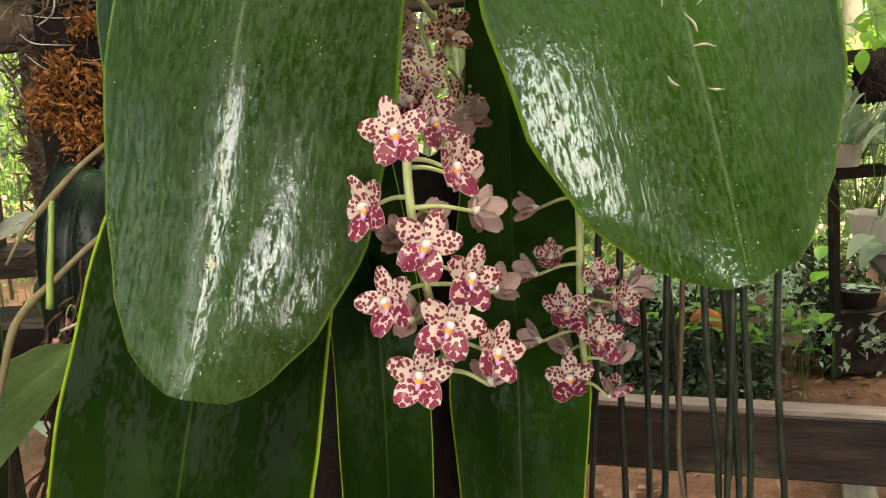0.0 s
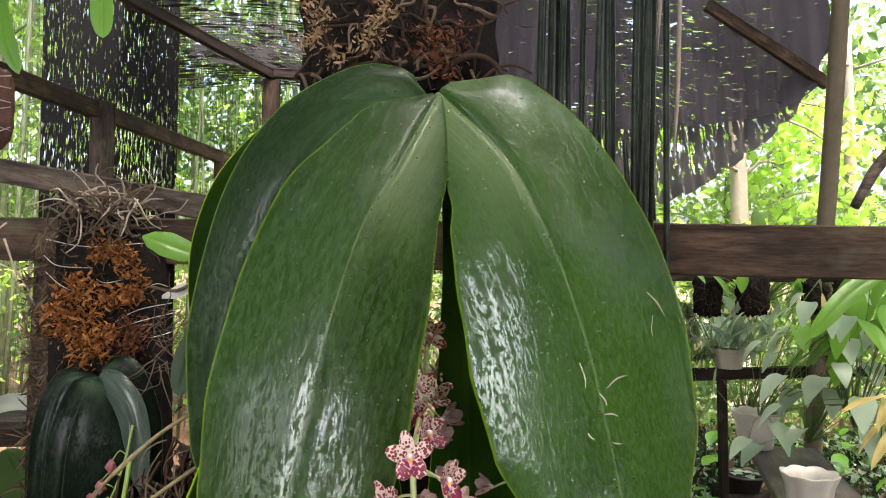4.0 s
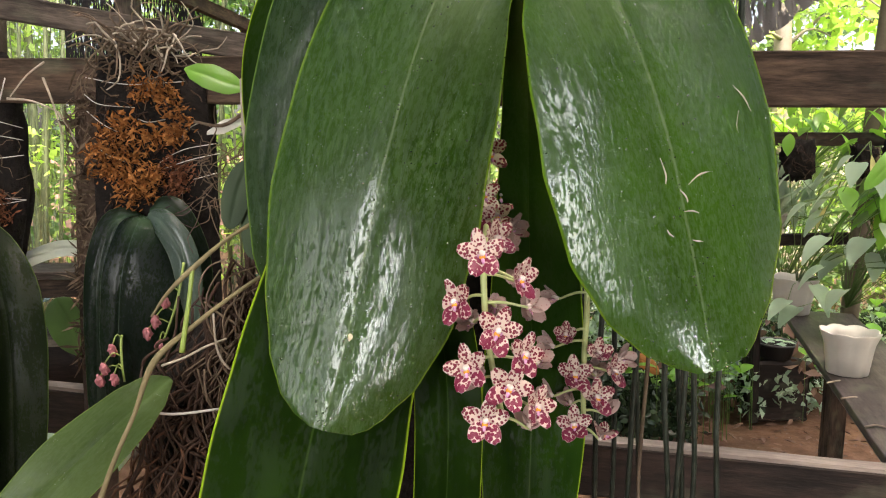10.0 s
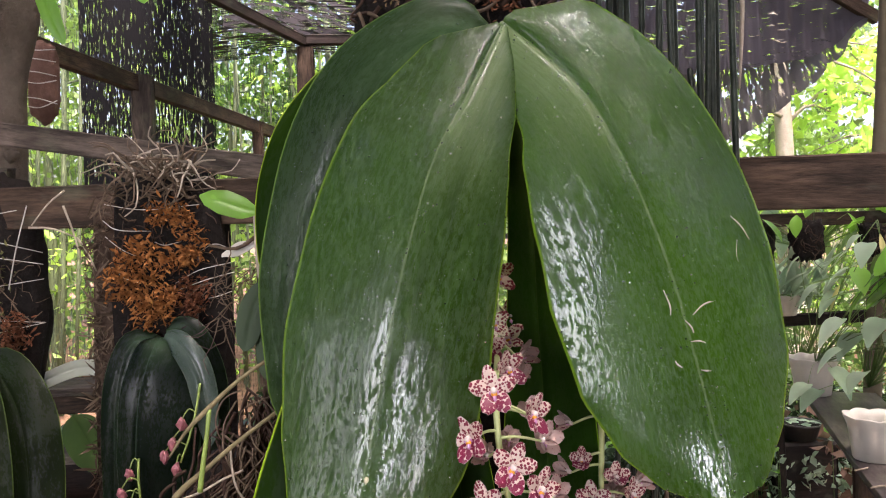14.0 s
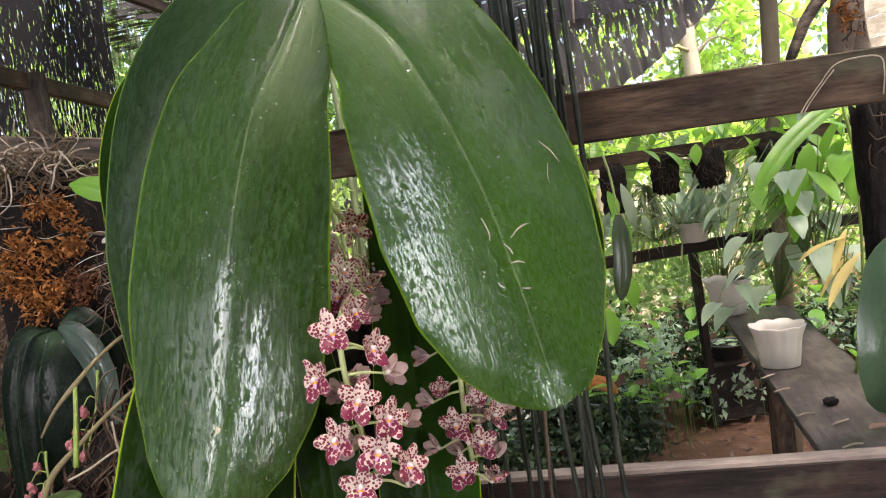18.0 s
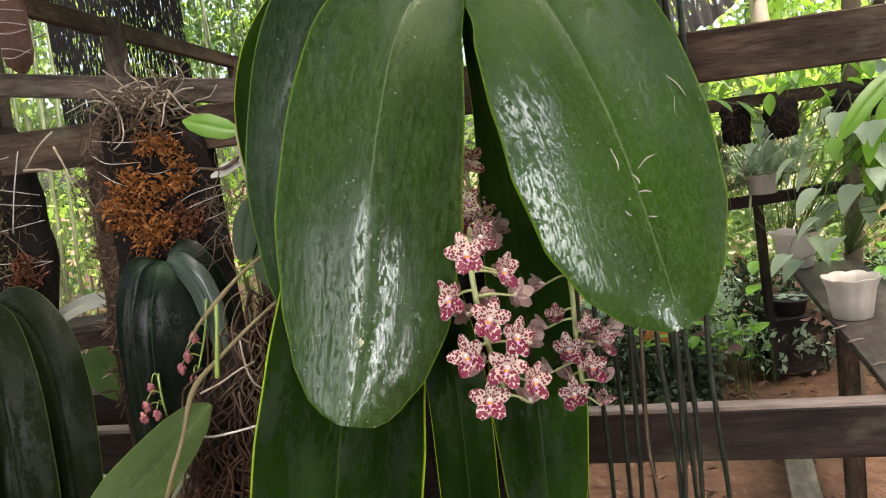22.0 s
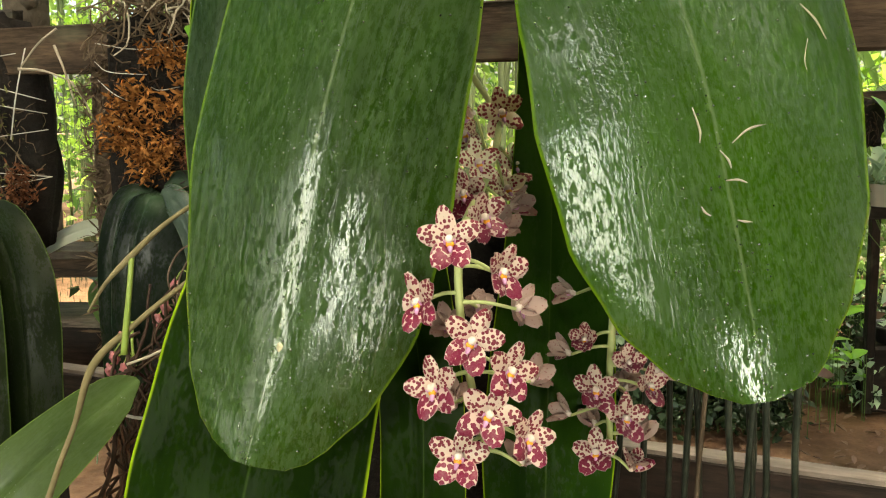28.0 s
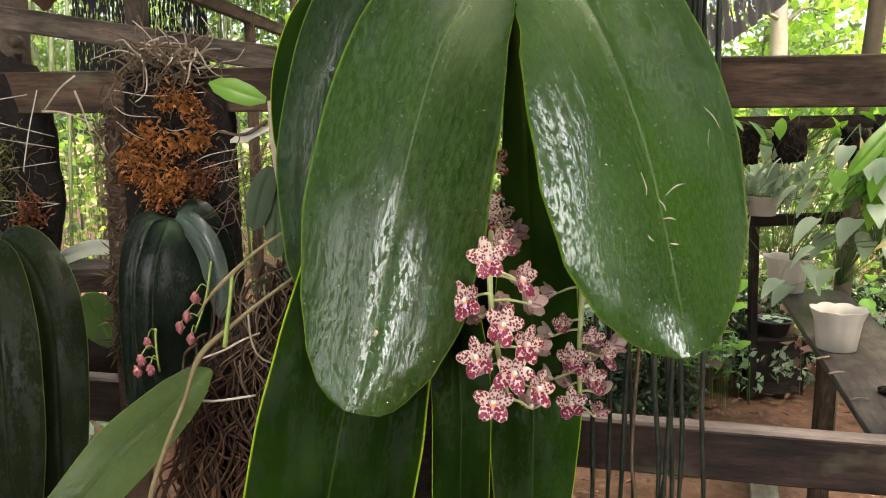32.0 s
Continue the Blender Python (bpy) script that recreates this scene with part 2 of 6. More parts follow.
    m.thin(m.mix(rim, (0.17, 0.42, 0.012), (0.35, 0.6, 0.03)), glow)
    return m.mat


def plain_leaf(name, a, b, rough=0.4, glow=0.25, scale=18.0):
    m = Nodes(name)
    v = m.coords("Object", shift=20.0)
    info = m.node("ShaderNodeObjectInfo")
    geo = m.node("ShaderNodeNewGeometry")
    vary = m.math("FRACT", m.math("ADD", info.outputs["Random"], geo.outputs["Random Per Island"]))
    col = m.mix(vary, a, b)
    col = m.mix(m.math("MULTIPLY", m.ramp(m.noise(v, scale, 4), [(0.35, 0.0), (0.7, 1.0)]), 0.5), col, tuple(0.5 * (p + q) * 1.5 for p, q in zip(a, b)))
    m.done(col, rough, m.bump(m.noise(v, scale * 5, 3), 0.25, 0.002), Specular_IOR_Level=0.5)
    m.thin(tuple(min(1.0, 2.2 * max(p, q)) for p, q in zip(a, b)), glow)
    return m.mat


def wood(name, a, b, rough=0.75):
    """Weathered plank; the grain runs along the object's x axis."""
    m = Nodes(name)
    v = m.coords("Object", (8, 55, 55), 30.0)
    w = m.coords("Object", (5, 8, 8), 30.0)
    grain = m.noise(v, 1.0, 6, 0.7)
    patch = m.noise(w, 1.0, 4, 0.6)
    grain = m.math("ADD", m.math("MULTIPLY", grain, 0.65), m.math("MULTIPLY", m.noise(m.coords("Object", (26, 260, 260), 30.0), 1.0, 3, 0.7), 0.35))
    col = m.mix(m.ramp(grain, [(0.40, 0.0), (0.60, 1.0)]), a, b)
    col = m.mix(m.math("MULTIPLY", m.ramp(patch, [(0.40, 0.0), (0.62, 1.0)]), 0.75), col, tuple(0.45 * p for p in a))
    algae = m.ramp(m.noise(w, 1.7, 3), [(0.56, 0.0), (0.72, 1.0)])
    col = m.mix(m.math("MULTIPLY", algae, 0.35), col, (0.16, 0.17, 0.11))
    return m.done(col, rough, m.bump(m.math("ADD", grain, m.math("MULTIPLY", patch, 0.6)), 0.6, 0.003), Specular_IOR_Level=0.22)


def rough_stuff(name, a, b, scale=60.0, depth=0.004, rough=0.85, rnd=True):
    m = Nodes(name)
    v = m.coords("Object", shift=15.0)
    geo = m.node("ShaderNodeNewGeometry")
    n1, n2 = m.noise(v, scale, 5, 0.7), m.noise(v, scale * 0.2, 3)
    col = m.mix(m.ramp(n1, [(0.3, 0.0), (0.7, 1.0)]), a, b)
    col = m.mix(m.math("MULTIPLY", m.ramp(n2, [(0.4, 0.0), (0.65, 1.0)]), 0.5), col, tuple(0.5 * p for p in a))
    if rnd:
        col = m.mix(m.math("MULTIPLY", geo.outputs["Random Per Island"], 0.6), col, b)
    return m.done(col, rough, m.bump(n1, 0.7, depth), Specular_IOR_Level=0.18)


def petal(name, ground, spot, amount, size, glow=0.3):
    """A blotched petal: UVMap holds (across, along) from 0 to 1."""
    m = Nodes(name)
    uv = m.node("ShaderNodeUVMap")
    uv.uv_map = "UVMap"
    sep = m.node("ShaderNodeSeparateXYZ")
    m.link(uv.outputs[0], sep.inputs[0])
    info = m.node("ShaderNodeObjectInfo")
    mp = m.node("ShaderNodeMapping")
    mp.inputs["Scale"].default_value = (size * 0.75, size, 1)
    m.link(uv.outputs[0], mp.inputs["Vector"]).link(m.math("MULTIPLY", info.outputs["Random"], 40.0), mp.inputs["Location"])
    warp = m.mix(0.08, mp.outputs[0], m.node("ShaderNodeTexNoise", Scale=2.3).outputs["Color"])
    vor = m.node("ShaderNodeTexVoronoi", Scale=1.0, Randomness=0.9)
    m.link(warp, vor.inputs["Vector"])
    edge = m.math("ADD", m.math("MULTIPLY", sep.outputs[1], 0.15), 0.40 * amount)
    mask = m.ramp(m.math("SUBTRACT", edge, vor.outputs["Distance"]), [(0.0, 0.0), (0.035, 1.0)])
    fade = m.noise(mp.outputs[0], 3.0, 3)
    col = m.mix(m.math("MULTIPLY", mask, m.ramp(fade, [(0.2, 0.88), (0.6, 1.0)])), ground, spot)
    rim = m.ramp(m.math("ABSOLUTE", m.math("SUBTRACT", sep.outputs[0], 0.5)), [(0.42, 0.0), (0.5, 1.0)])
    col = m.mix(m.math("MULTIPLY", rim, 0.6), col, ground)
    m.done(col, 0.38, m.bump(fade, 0.2, 0.0006), Specular_IOR_Level=0.45)
    m.thin(col, glow)
    return m.mat


def plain(name, col, rough=0.5, var=0.25, scale=40.0, metal=0.0, relief=0.0006):
    m = Nodes(name)
    v = m.coords("Object", shift=10.0)
    n = m.noise(v, scale, 4)
    c = m.mix(m.math("MULTIPLY", m.ramp(n, [(0.3, 0.0), (0.7, 1.0)]), var), col, tuple(0.45 * p for p in col))
    return m.done(c, rough, m.bump(n, 0.3, relief), Metallic=metal)


def net(name, col, sx, sy, cover, soft=0.05, second=0.0, upright=False):
    """Woven shade cloth with gaps; the object's x runs across, its y along the threads."""
    m = Nodes(name)
    v = m.coords("Object", (sx, 1, sy) if upright else (sx, sy, 1))
    n = m.noise(v, 1.0, 3, 0.6)
    big = m.noise(m.coords("Object", (1.1, 1.1, 1)), 1.4, 2)
    level = m.math("ADD", n, m.math("MULTIPLY", m.math("SUBTRACT", big, 0.5), 0.35))
    mask = m.ramp(level, [(cover - soft, 1.0), (cover + soft, second)])
    m.done(col, 0.8, m.bump(n, 0.5, 0.004), Specular_IOR_Level=0.06)
    m.holes(mask)
    return m.mat


M_LEAF = wet_leaf("leaf_front", (0.008, 0.025, 0.002), (0.019, 0.056, 0.0034), (0.19, 0.26, 0.12), (0.11, 0.22, 0.012), 0.84, sheen_side=1.0, glow=0.21)
# lit copy for the scarred leaf: stronger light put into brighter greens
M_LEAF_LIT = wet_leaf("leaf_front_lit", (0.013, 0.042, 0.002), (0.031, 0.094, 0.004), (0.20, 0.28, 0.12), (0.13, 0.26, 0.012), sheen_side=-1.0, glow=0.28)
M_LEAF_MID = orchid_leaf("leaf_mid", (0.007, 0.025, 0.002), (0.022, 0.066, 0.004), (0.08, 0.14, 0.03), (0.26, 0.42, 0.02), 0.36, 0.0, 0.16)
# next two: shade behind the front leaves put into darker greens
M_LEAF_BACK = orchid_leaf("leaf_back_shaded", (0.003, 0.010, 0.0012), (0.011, 0.031, 0.0026), (0.06, 0.12, 0.02), (0.24, 0.38, 0.02), 0.42, 0.0, 0.08)
M_LEAF_REAR = wet_leaf("leaf_rear_shaded", (0.005, 0.015, 0.005), (0.011, 0.030, 0.008), (0.05, 0.10, 0.04), (0.10, 0.2, 0.03), 0.6, 0.35)
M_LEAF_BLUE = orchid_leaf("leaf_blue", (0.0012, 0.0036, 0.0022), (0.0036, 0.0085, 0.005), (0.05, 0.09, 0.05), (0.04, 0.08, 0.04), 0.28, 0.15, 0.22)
M_LEAF_GREY = orchid_leaf("leaf_grey", (0.035, 0.07, 0.038), (0.06, 0.11, 0.06), (0.08, 0.14, 0.08), (0.08, 0.14, 0.07), 0.16, 0.6, 0.7)
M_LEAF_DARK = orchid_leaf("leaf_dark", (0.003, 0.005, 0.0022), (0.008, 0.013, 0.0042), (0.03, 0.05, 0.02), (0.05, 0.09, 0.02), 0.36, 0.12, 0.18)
M_LEAF_SILVER = orchid_leaf("leaf_silver", (0.035, 0.058, 0.046), (0.075, 0.105, 0.085), (0.09, 0.13, 0.1), (0.1, 0.15, 0.09), 0.25, 0.3, 0.6)
M_LEAF_PALE = wet_leaf("leaf_pale", (0.020, 0.037, 0.010), (0.052, 0.083, 0.024), (0.08, 0.13, 0.04), (0.12, 0.20, 0.04), 0.4, 0.35)
M_PETAL = petal("petal_front", (0.70, 0.55, 0.47), (0.19, 0.003, 0.028), 1.05, 8.0)
M_PETAL_RICH = petal("petal_rich", (0.70, 0.53, 0.47), (0.21, 0.003, 0.045), 1.42, 7.0)
# upper flowers: the light on them is put into a paler ground
M_PETAL_TOP_LIT = petal("petal_top_lit", (0.90, 0.80, 0.60), (0.26, 0.012, 0.025), 0.98, 7.0, 0.2)
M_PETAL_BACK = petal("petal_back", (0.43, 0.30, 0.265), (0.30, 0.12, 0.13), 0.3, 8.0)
M_LIP = plain("lip", (0.70, 0.34, 0.60), 0.35, 0.5, 300)
M_COLUMN = plain("column", (0.74, 0.62, 0.57), 0.35, 0.15, 200)
M_CALLUS = plain("callus", (0.85, 0.36, 0.03), 0.4, 0.2, 200)
M_STALK = plain("stalk", (0.46, 0.52, 0.22), 0.42, 0.3, 90)
M_STALK_GREEN = plain("stalk_green", (0.24, 0.34, 0.07), 0.42, 0.3, 60)
M_BUD = plain("bud", (0.38, 0.13, 0.14), 0.45, 0.5, 140)
M_SCAR = plain("scar", (0.50, 0.47, 0.30), 0.7, 0.4, 200)
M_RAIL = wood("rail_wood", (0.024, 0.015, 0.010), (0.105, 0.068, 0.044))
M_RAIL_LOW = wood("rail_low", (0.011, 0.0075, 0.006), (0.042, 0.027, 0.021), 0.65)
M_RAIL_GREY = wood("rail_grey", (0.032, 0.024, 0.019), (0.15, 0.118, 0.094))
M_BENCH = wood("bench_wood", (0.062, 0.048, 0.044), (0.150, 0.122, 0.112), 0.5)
# weathered wood made paler to carry sky light on the rail top
M_RAIL_TOP_LIT = wood("rail_cap", (0.22, 0.18, 0.155), (0.36, 0.30, 0.26), 0.7)
M_BOARD = wood("ground_board", (0.25, 0.22, 0.16), (0.42, 0.38, 0.3), 0.8)
M_POLE = rough_stuff("pole_bark", (0.075, 0.062, 0.042), (0.17, 0.145, 0.10), 25, 0.004)
M_LICHEN_BARK = rough_stuff("lichen_bark", (0.014, 0.010, 0.008), (0.14, 0.112, 0.085), 38, 0.014)
M_BARK = rough_stuff("bark", (0.022, 0.015, 0.012), (0.19, 0.155, 0.125), 15, 0.02)
M_PALE_BARK = rough_stuff("pale_bark", (0.16, 0.13, 0.10), (0.36, 0.31, 0.25), 18, 0.01)
M_FERN = rough_stuff("tree_fern", (0.005, 0.0042, 0.004), (0.020, 0.015, 0.012), 90, 0.008)
M_FIBRE = rough_stuff("dry_fibre", (0.05, 0.033, 0.022), (0.17, 0.125, 0.085), 80, 0.002, 0.8)
M_ROOT_DARK = rough_stuff("dark_root", (0.016, 0.010, 0.007), (0.070, 0.040, 0.027), 70, 0.003, 0.7)
M_ROOT_PALE = rough_stuff("pale_root", (0.26, 0.21, 0.15), (0.45, 0.39, 0.31), 60, 0.002, 0.7)
M_MOSS = rough_stuff("orange_moss", (0.12, 0.042, 0.012), (0.40, 0.17, 0.05), 120, 0.002, 0.9)
M_MOSS_TAN = rough_stuff("tan_moss", (0.20, 0.11, 0.05), (0.42, 0.30, 0.17), 120, 0.002, 0.9)
M_MOSS_RED = rough_stuff("red_moss", (0.08, 0.03, 0.016), (0.20, 0.08, 0.038), 120, 0.002, 0.9)
M_STRAP = rough_stuff("strap_leaf", (0.008, 0.012, 0.008), (0.050, 0.060, 0.045), 55, 0.001, 0.35, False)
M_WIRE = plain("wire", (0.55, 0.52, 0.47), 0.45, 0.4, 100)
M_POT = plain("pot", (0.62, 0.59, 0.51), 0.5, 0.35, 14)
M_POT_DARK = plain("pot_dark", (0.03, 0.026, 0.025), 0.5, 0.3, 20)
M_SOIL = rough_stuff("soil", (0.11, 0.057, 0.034), (0.27, 0.155, 0.095), 9, 0.03, 0.9, False)
# near-white colour that stands for light in the gaps between shrubs
M_GAP_BRIGHT = plain_leaf("bright_gap_leaf", (0.62, 0.55, 0.40), (0.74, 0.70, 0.58), 0.7, 0.2)
M_LITTER = plain_leaf("litter", (0.07, 0.036, 0.022), (0.20, 0.115, 0.075), 0.7, 0.05)
M_WATER = Nodes("water")
M_WATER.done((0.035, 0.07, 0.02), 0.04, Specular_IOR_Level=1.0, Coat_Weight=1.0, Coat_Roughness=0.03)
M_WATER = M_WATER.mat
M_PLANT = plain_leaf("plant_green", (0.04, 0.085, 0.025), (0.12, 0.20, 0.05), 0.35, 0.3)
M_PLANT_GREY = plain_leaf("plant_grey", (0.15, 0.23, 0.14), (0.36, 0.46, 0.33), 0.35, 0.25)
M_PLANT_DULL = plain_leaf("plant_dull", (0.012, 0.030, 0.010), (0.030, 0.060, 0.020), 0.65, 0.15)
M_PLANT_PALE = plain_leaf("plant_pale", (0.40, 0.46, 0.38), (0.52, 0.57, 0.48), 0.35, 0.2)
M_PLANT_DARK = plain_leaf("plant_dark", (0.012, 0.026, 0.011), (0.040, 0.066, 0.030), 0.24, 0.12)
M_PLANT_LIME = plain_leaf("plant_lime", (0.09, 0.23, 0.018), (0.16, 0.34, 0.035), 0.35, 0.35)
M_PLANT_GOLD = plain_leaf("plant_gold", (0.55, 0.48, 0.20), (0.40, 0.26, 0.05), 0.35, 0.3, 30)
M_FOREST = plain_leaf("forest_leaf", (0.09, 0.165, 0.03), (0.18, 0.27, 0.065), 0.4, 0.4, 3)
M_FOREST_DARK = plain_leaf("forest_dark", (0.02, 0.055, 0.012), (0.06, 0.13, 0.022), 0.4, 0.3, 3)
# lit foliage copy: sunlight is put into the brighter yellow-green
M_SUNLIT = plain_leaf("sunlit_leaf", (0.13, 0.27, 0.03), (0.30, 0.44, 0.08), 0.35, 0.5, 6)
M_MOSSY = plain_leaf("mossy_fronds", (0.16, 0.20, 0.09), (0.30, 0.33, 0.18), 0.6, 0.3, 30)
M_BAMBOO = plain("young_trunk", (0.12, 0.15, 0.07), 0.6, 0.6, 6)
M_NET = net("shade_net", (0.006, 0.0057, 0.0065), 120, 16, 0.59, 0.03)
M_NET_CLOSE = net("close_net", (0.085, 0.078, 0.090), 11, 95, 0.645, 0.03, upright=True)
M_NET_OPEN = net("open_net", (0.05, 0.065, 0.04), 95, 9, 0.405, 0.06)
M_NET_ROOF = net("roof_net", (0.04, 0.036, 0.038), 7, 48, 0.505, 0.05)
M_NET_THIN = net("thin_net", (0.03, 0.028, 0.03), 9, 70, 0.575, 0.04)
M_NET_DENSE = net("dense_net", (0.03, 0.028, 0.03), 9, 70, 0.60, 0.04)
M_NET_FRAY = net("frayed_net", (0.12, 0.112, 0.108), 52, 13, 0.59, 0.05, upright=True)


# ---- shapes ----
def part(name, bm, mat, parent=None, label="", smooth=True):
    me = bpy.data.meshes.new(name)
    bm.normal_update()
    bm.to_mesh(me)
    bm.free()
    for m in mat if isinstance(mat, (list, tuple)) else (mat,):
        me.materials.append(m)
    if smooth:
        me.polygons.foreach_set("use_smooth", [True] * len(me.polygons))
    ob = new(name, me)
    if parent:
        ob.parent = parent
    if label:
        ob["label"] = label
    return ob


def share(name, me, parent=None, m=None):
    ob = new(name, me)
    if m is not None:
        ob.matrix_basis = m
    if parent:
        ob.parent = parent
    return ob


def thing(name, label, category, group="", kind="", at=(0, 0, 0)):
    ob = new(name)
    ob.empty_display_size = 0.05
    ob.location = at
    return tagged(ob, label, category, group, kind)


def spline(points, n):
    """Catmull-Rom through the points, n + 1 samples."""
    p = [Vector(q) for q in points]
    p = [2 * p[0] - p[1], *p, 2 * p[-1] - p[-2]]
    out = []
    k = len(points) - 1
    for i in range(n + 1):
        s = min(i / n * k, k - 1e-6)
        j, f = int(s), s - int(s)
        a, b, c, d = p[j : j + 4]
        out.append(0.5 * (2 * b + (c - a) * f + (2 * a - 5 * b + 4 * c - d) * f * f + (3 * b - a - 3 * c + d) * f**3))
    return out


def spline_at(points, u):
    """One point of the Catmull-Rom curve, u from 0 to 1."""
    p = [Vector(q) for q in points]
    k = len(p) - 1
    p = [2 * p[0] - p[1], *p, 2 * p[-1] - p[-2]]
    s = min(max(u, 0) * k, k - 1e-6)
    j, f = int(s), s - int(s)
    a, b, c, d = p[j : j + 4]
    return 0.5 * (2 * b + (c - a) * f + (2 * a - 5 * b + 4 * c - d) * f * f + (3 * b - a - 3 * c + d) * f**3)


def profile(values, u):
    """Smooth interpolation of evenly or freely spaced (u, value) pairs."""
    for (a, x), (b, y) in zip(values, values[1:]):
        if u <= b:
            f = (u - a) / (b - a)
            return x + (y - x) * (f * f * (3 - 2 * f) * 0.35 + f * 0.65)
    return values[-1][1]


ACROSS = (-1, -0.97, -0.88, -0.7, -0.5, -0.34, -0.26, -0.2, -0.15, -0.1, -0.05, -0.015, 0, 0.015, 0.05, 0.1, 0.15, 0.2, 0.28, 0.5, 0.7, 0.88, 0.97, 1)


def blade(points, left, right, n=36, face=(0, -1, 0.15), cup=0.12, fold=0.06, groove=0.0014, thick=0.0022, wave=0.0, seed=0.0, across=ACROSS, ridge=0.0, channel=(0.0, 0.0), crease=0.0):
    """A thick leaf along a midrib, with its own left and right half widths."""
    bm = bmesh.new()
    uv, ed = bm.loops.layers.uv.new("UVMap"), bm.loops.layers.uv.new("Edge")
    mid = [q for i in range(n + 1) for q in [spline_at(points, 1 - (1 - i / n) ** 1.4)]]
    face = Vector(face)
    length, rows, back, marks = 0.0, [], [], []
    for i, c in enumerate(mid):
        u = 1 - (1 - i / n) ** 1.4
        if i:
            length += (c - mid[i - 1]).length
        t = (mid[min(i + 1, n)] - mid[max(i - 1, 0)]).normalized()
        s = face.cross(t).normalized()
        nn = t.cross(s).normalized()
        wl, wr = max(profile(left, u), 0.0004), max(profile(right, u), 0.0004)
        top, low, mk = [], [], []
        for a in across:
            w = wl if a < 0 else wr
            d = abs(a) * w
            fo, cu = (fold, cup) if isinstance(fold, (int, float)) else (fold[a > 0], cup[a > 0])
            h = fo * d - cu * w * a * a - groove * math.exp(-((d / 0.0035) ** 2)) * min(1, 4 * u) * min(1, 6 * (1 - u))
            h += ridge * (math.exp(-(((a * w + 0.013) / 0.0045) ** 2)) + 0.5 * math.exp(-(((a * w - 0.011) / 0.004) ** 2))) * min(1, max(0, 4 * u - 0.8)) * min(1, 5 * (1 - u))
            h -= crease * math.exp(-((d / 0.0022) ** 2)) * math.exp(-((u / 0.3) ** 2))
            h += channel[a > 0] * d * math.exp(-((u / 0.13) ** 2))
            h += wave * noise.noise(Vector((a * 1.3 + seed, length * 14, seed))) * (0.4 + abs(a))
            q = c + s * (a * w) + nn * h
            top.append(bm.verts.new(q))
            low.append(bm.verts.new(q - nn * thick * (1 - 0.75 * a**6)))
            mk.append(((a * w, length), (a, u)))
        rows.append(top), back.append(low), marks.append(mk)

    def quad(vs, ms):
        f = bm.faces.new(vs)
        for lp, (p, q) in zip(f.loops, ms):
            lp[uv].uv, lp[ed].uv = p, q

    k = len(across)
    for i in range(n):
        for j in range(k - 1):
            ms = [marks[i][j], marks[i + 1][j], marks[i + 1][j + 1], marks[i][j + 1]]
            quad([rows[i][j], rows[i + 1][j], rows[i + 1][j + 1], rows[i][j + 1]], ms)
            quad([back[i][j + 1], back[i + 1][j + 1], back[i + 1][j], back[i][j]], ms[::-1])
        for j in (0, k - 1):
            vs = [rows[i][j], back[i][j], back[i + 1][j], rows[i + 1][j]]
            ms = [marks[i][j], marks[i][j], marks[i + 1][j], marks[i + 1][j]]
            quad(vs if j == 0 else vs[::-1], ms if j == 0 else ms[::-1])
    return bm


def tube(points, radii, sides=6, bm=None, n=None, flat=1.0):
    """A round (or flattened) rod through the points; radii: one, or (start, end), or one for each point."""
    bm = bm or bmesh.new()
    pts = spline(points, n) if n else [Vector(p) for p in points]
    k = len(pts)
    if isinstance(radii, (int, float)):
        radii = (radii, radii)
    rad = [radii[0] + (radii[-1] - radii[0]) * i / max(1, k - 1) for i in range(k)] if len(radii) == 2 else [profile([(j / (len(radii) - 1), r) for j, r in enumerate(radii)], i / max(1, k - 1)) for i in range(k)]
    rings = []
    ref = Vector((0.31, 0.92, 0.23))
    for i, p in enumerate(pts):
        t = (pts[min(i + 1, k - 1)] - pts[max(i - 1, 0)]).normalized()
        if abs(t.dot(ref)) > 0.97:
            ref = Vector((0.95, -0.1, 0.3))
        a = t.cross(ref).normalized()
        b = t.cross(a)
        rings.append([bm.verts.new(p + (a * math.cos(q) * flat + b * math.sin(q)) * rad[i]) for q in (2 * math.pi * j / sides for j in range(sides))])
    for r, s in zip(rings, rings[1:]):
        for j in range(sides):
            bm.faces.new((r[j], r[(j + 1) % sides], s[(j + 1) % sides], s[j]))
    bm.faces.new(rings[0][::-1])
    bm.faces.new(rings[-1])
    return bm


def plank_mesh(length, height, depth, seed=0.0, rough=0.0015, steps=24):
    """A sawn plank along x, centred on its length, with worn edges; z is its height, y its depth."""
    bm = bmesh.new()
    c = min(height, depth) * 0.08
    ring = [(-1, -1), (1, -1), (1, 1), (-1, 1)]
    rings = []
    for i in range(steps + 1):
        x = (i / steps - 0.5) * length
        vs = []
        for j, (sy, sz) in enumerate(ring):
            for dy, dz in ((c, 0), (0, c)) if sy * sz > 0 else ((0, c), (c, 0)):
                w = [noise.noise(Vector((x * 9, j * 7.3 + seed, k * 3.1))) * rough for k in range(2)]
                vs.append(bm.verts.new((x, sy * (depth / 2 - dy) + w[0], sz * (height / 2 - dz) + w[1])))
        rings.append(vs)
    for r, s in zip(rings, rings[1:]):
        for j in range(8):
            bm.faces.new((r[j], s[j], s[(j + 1) % 8], r[(j + 1) % 8]))
    bm.faces.new(rings[0])
    bm.faces.new(rings[-1][::-1])
    bmesh.ops.recalc_face_normals(bm, faces=bm.faces)
    return bm


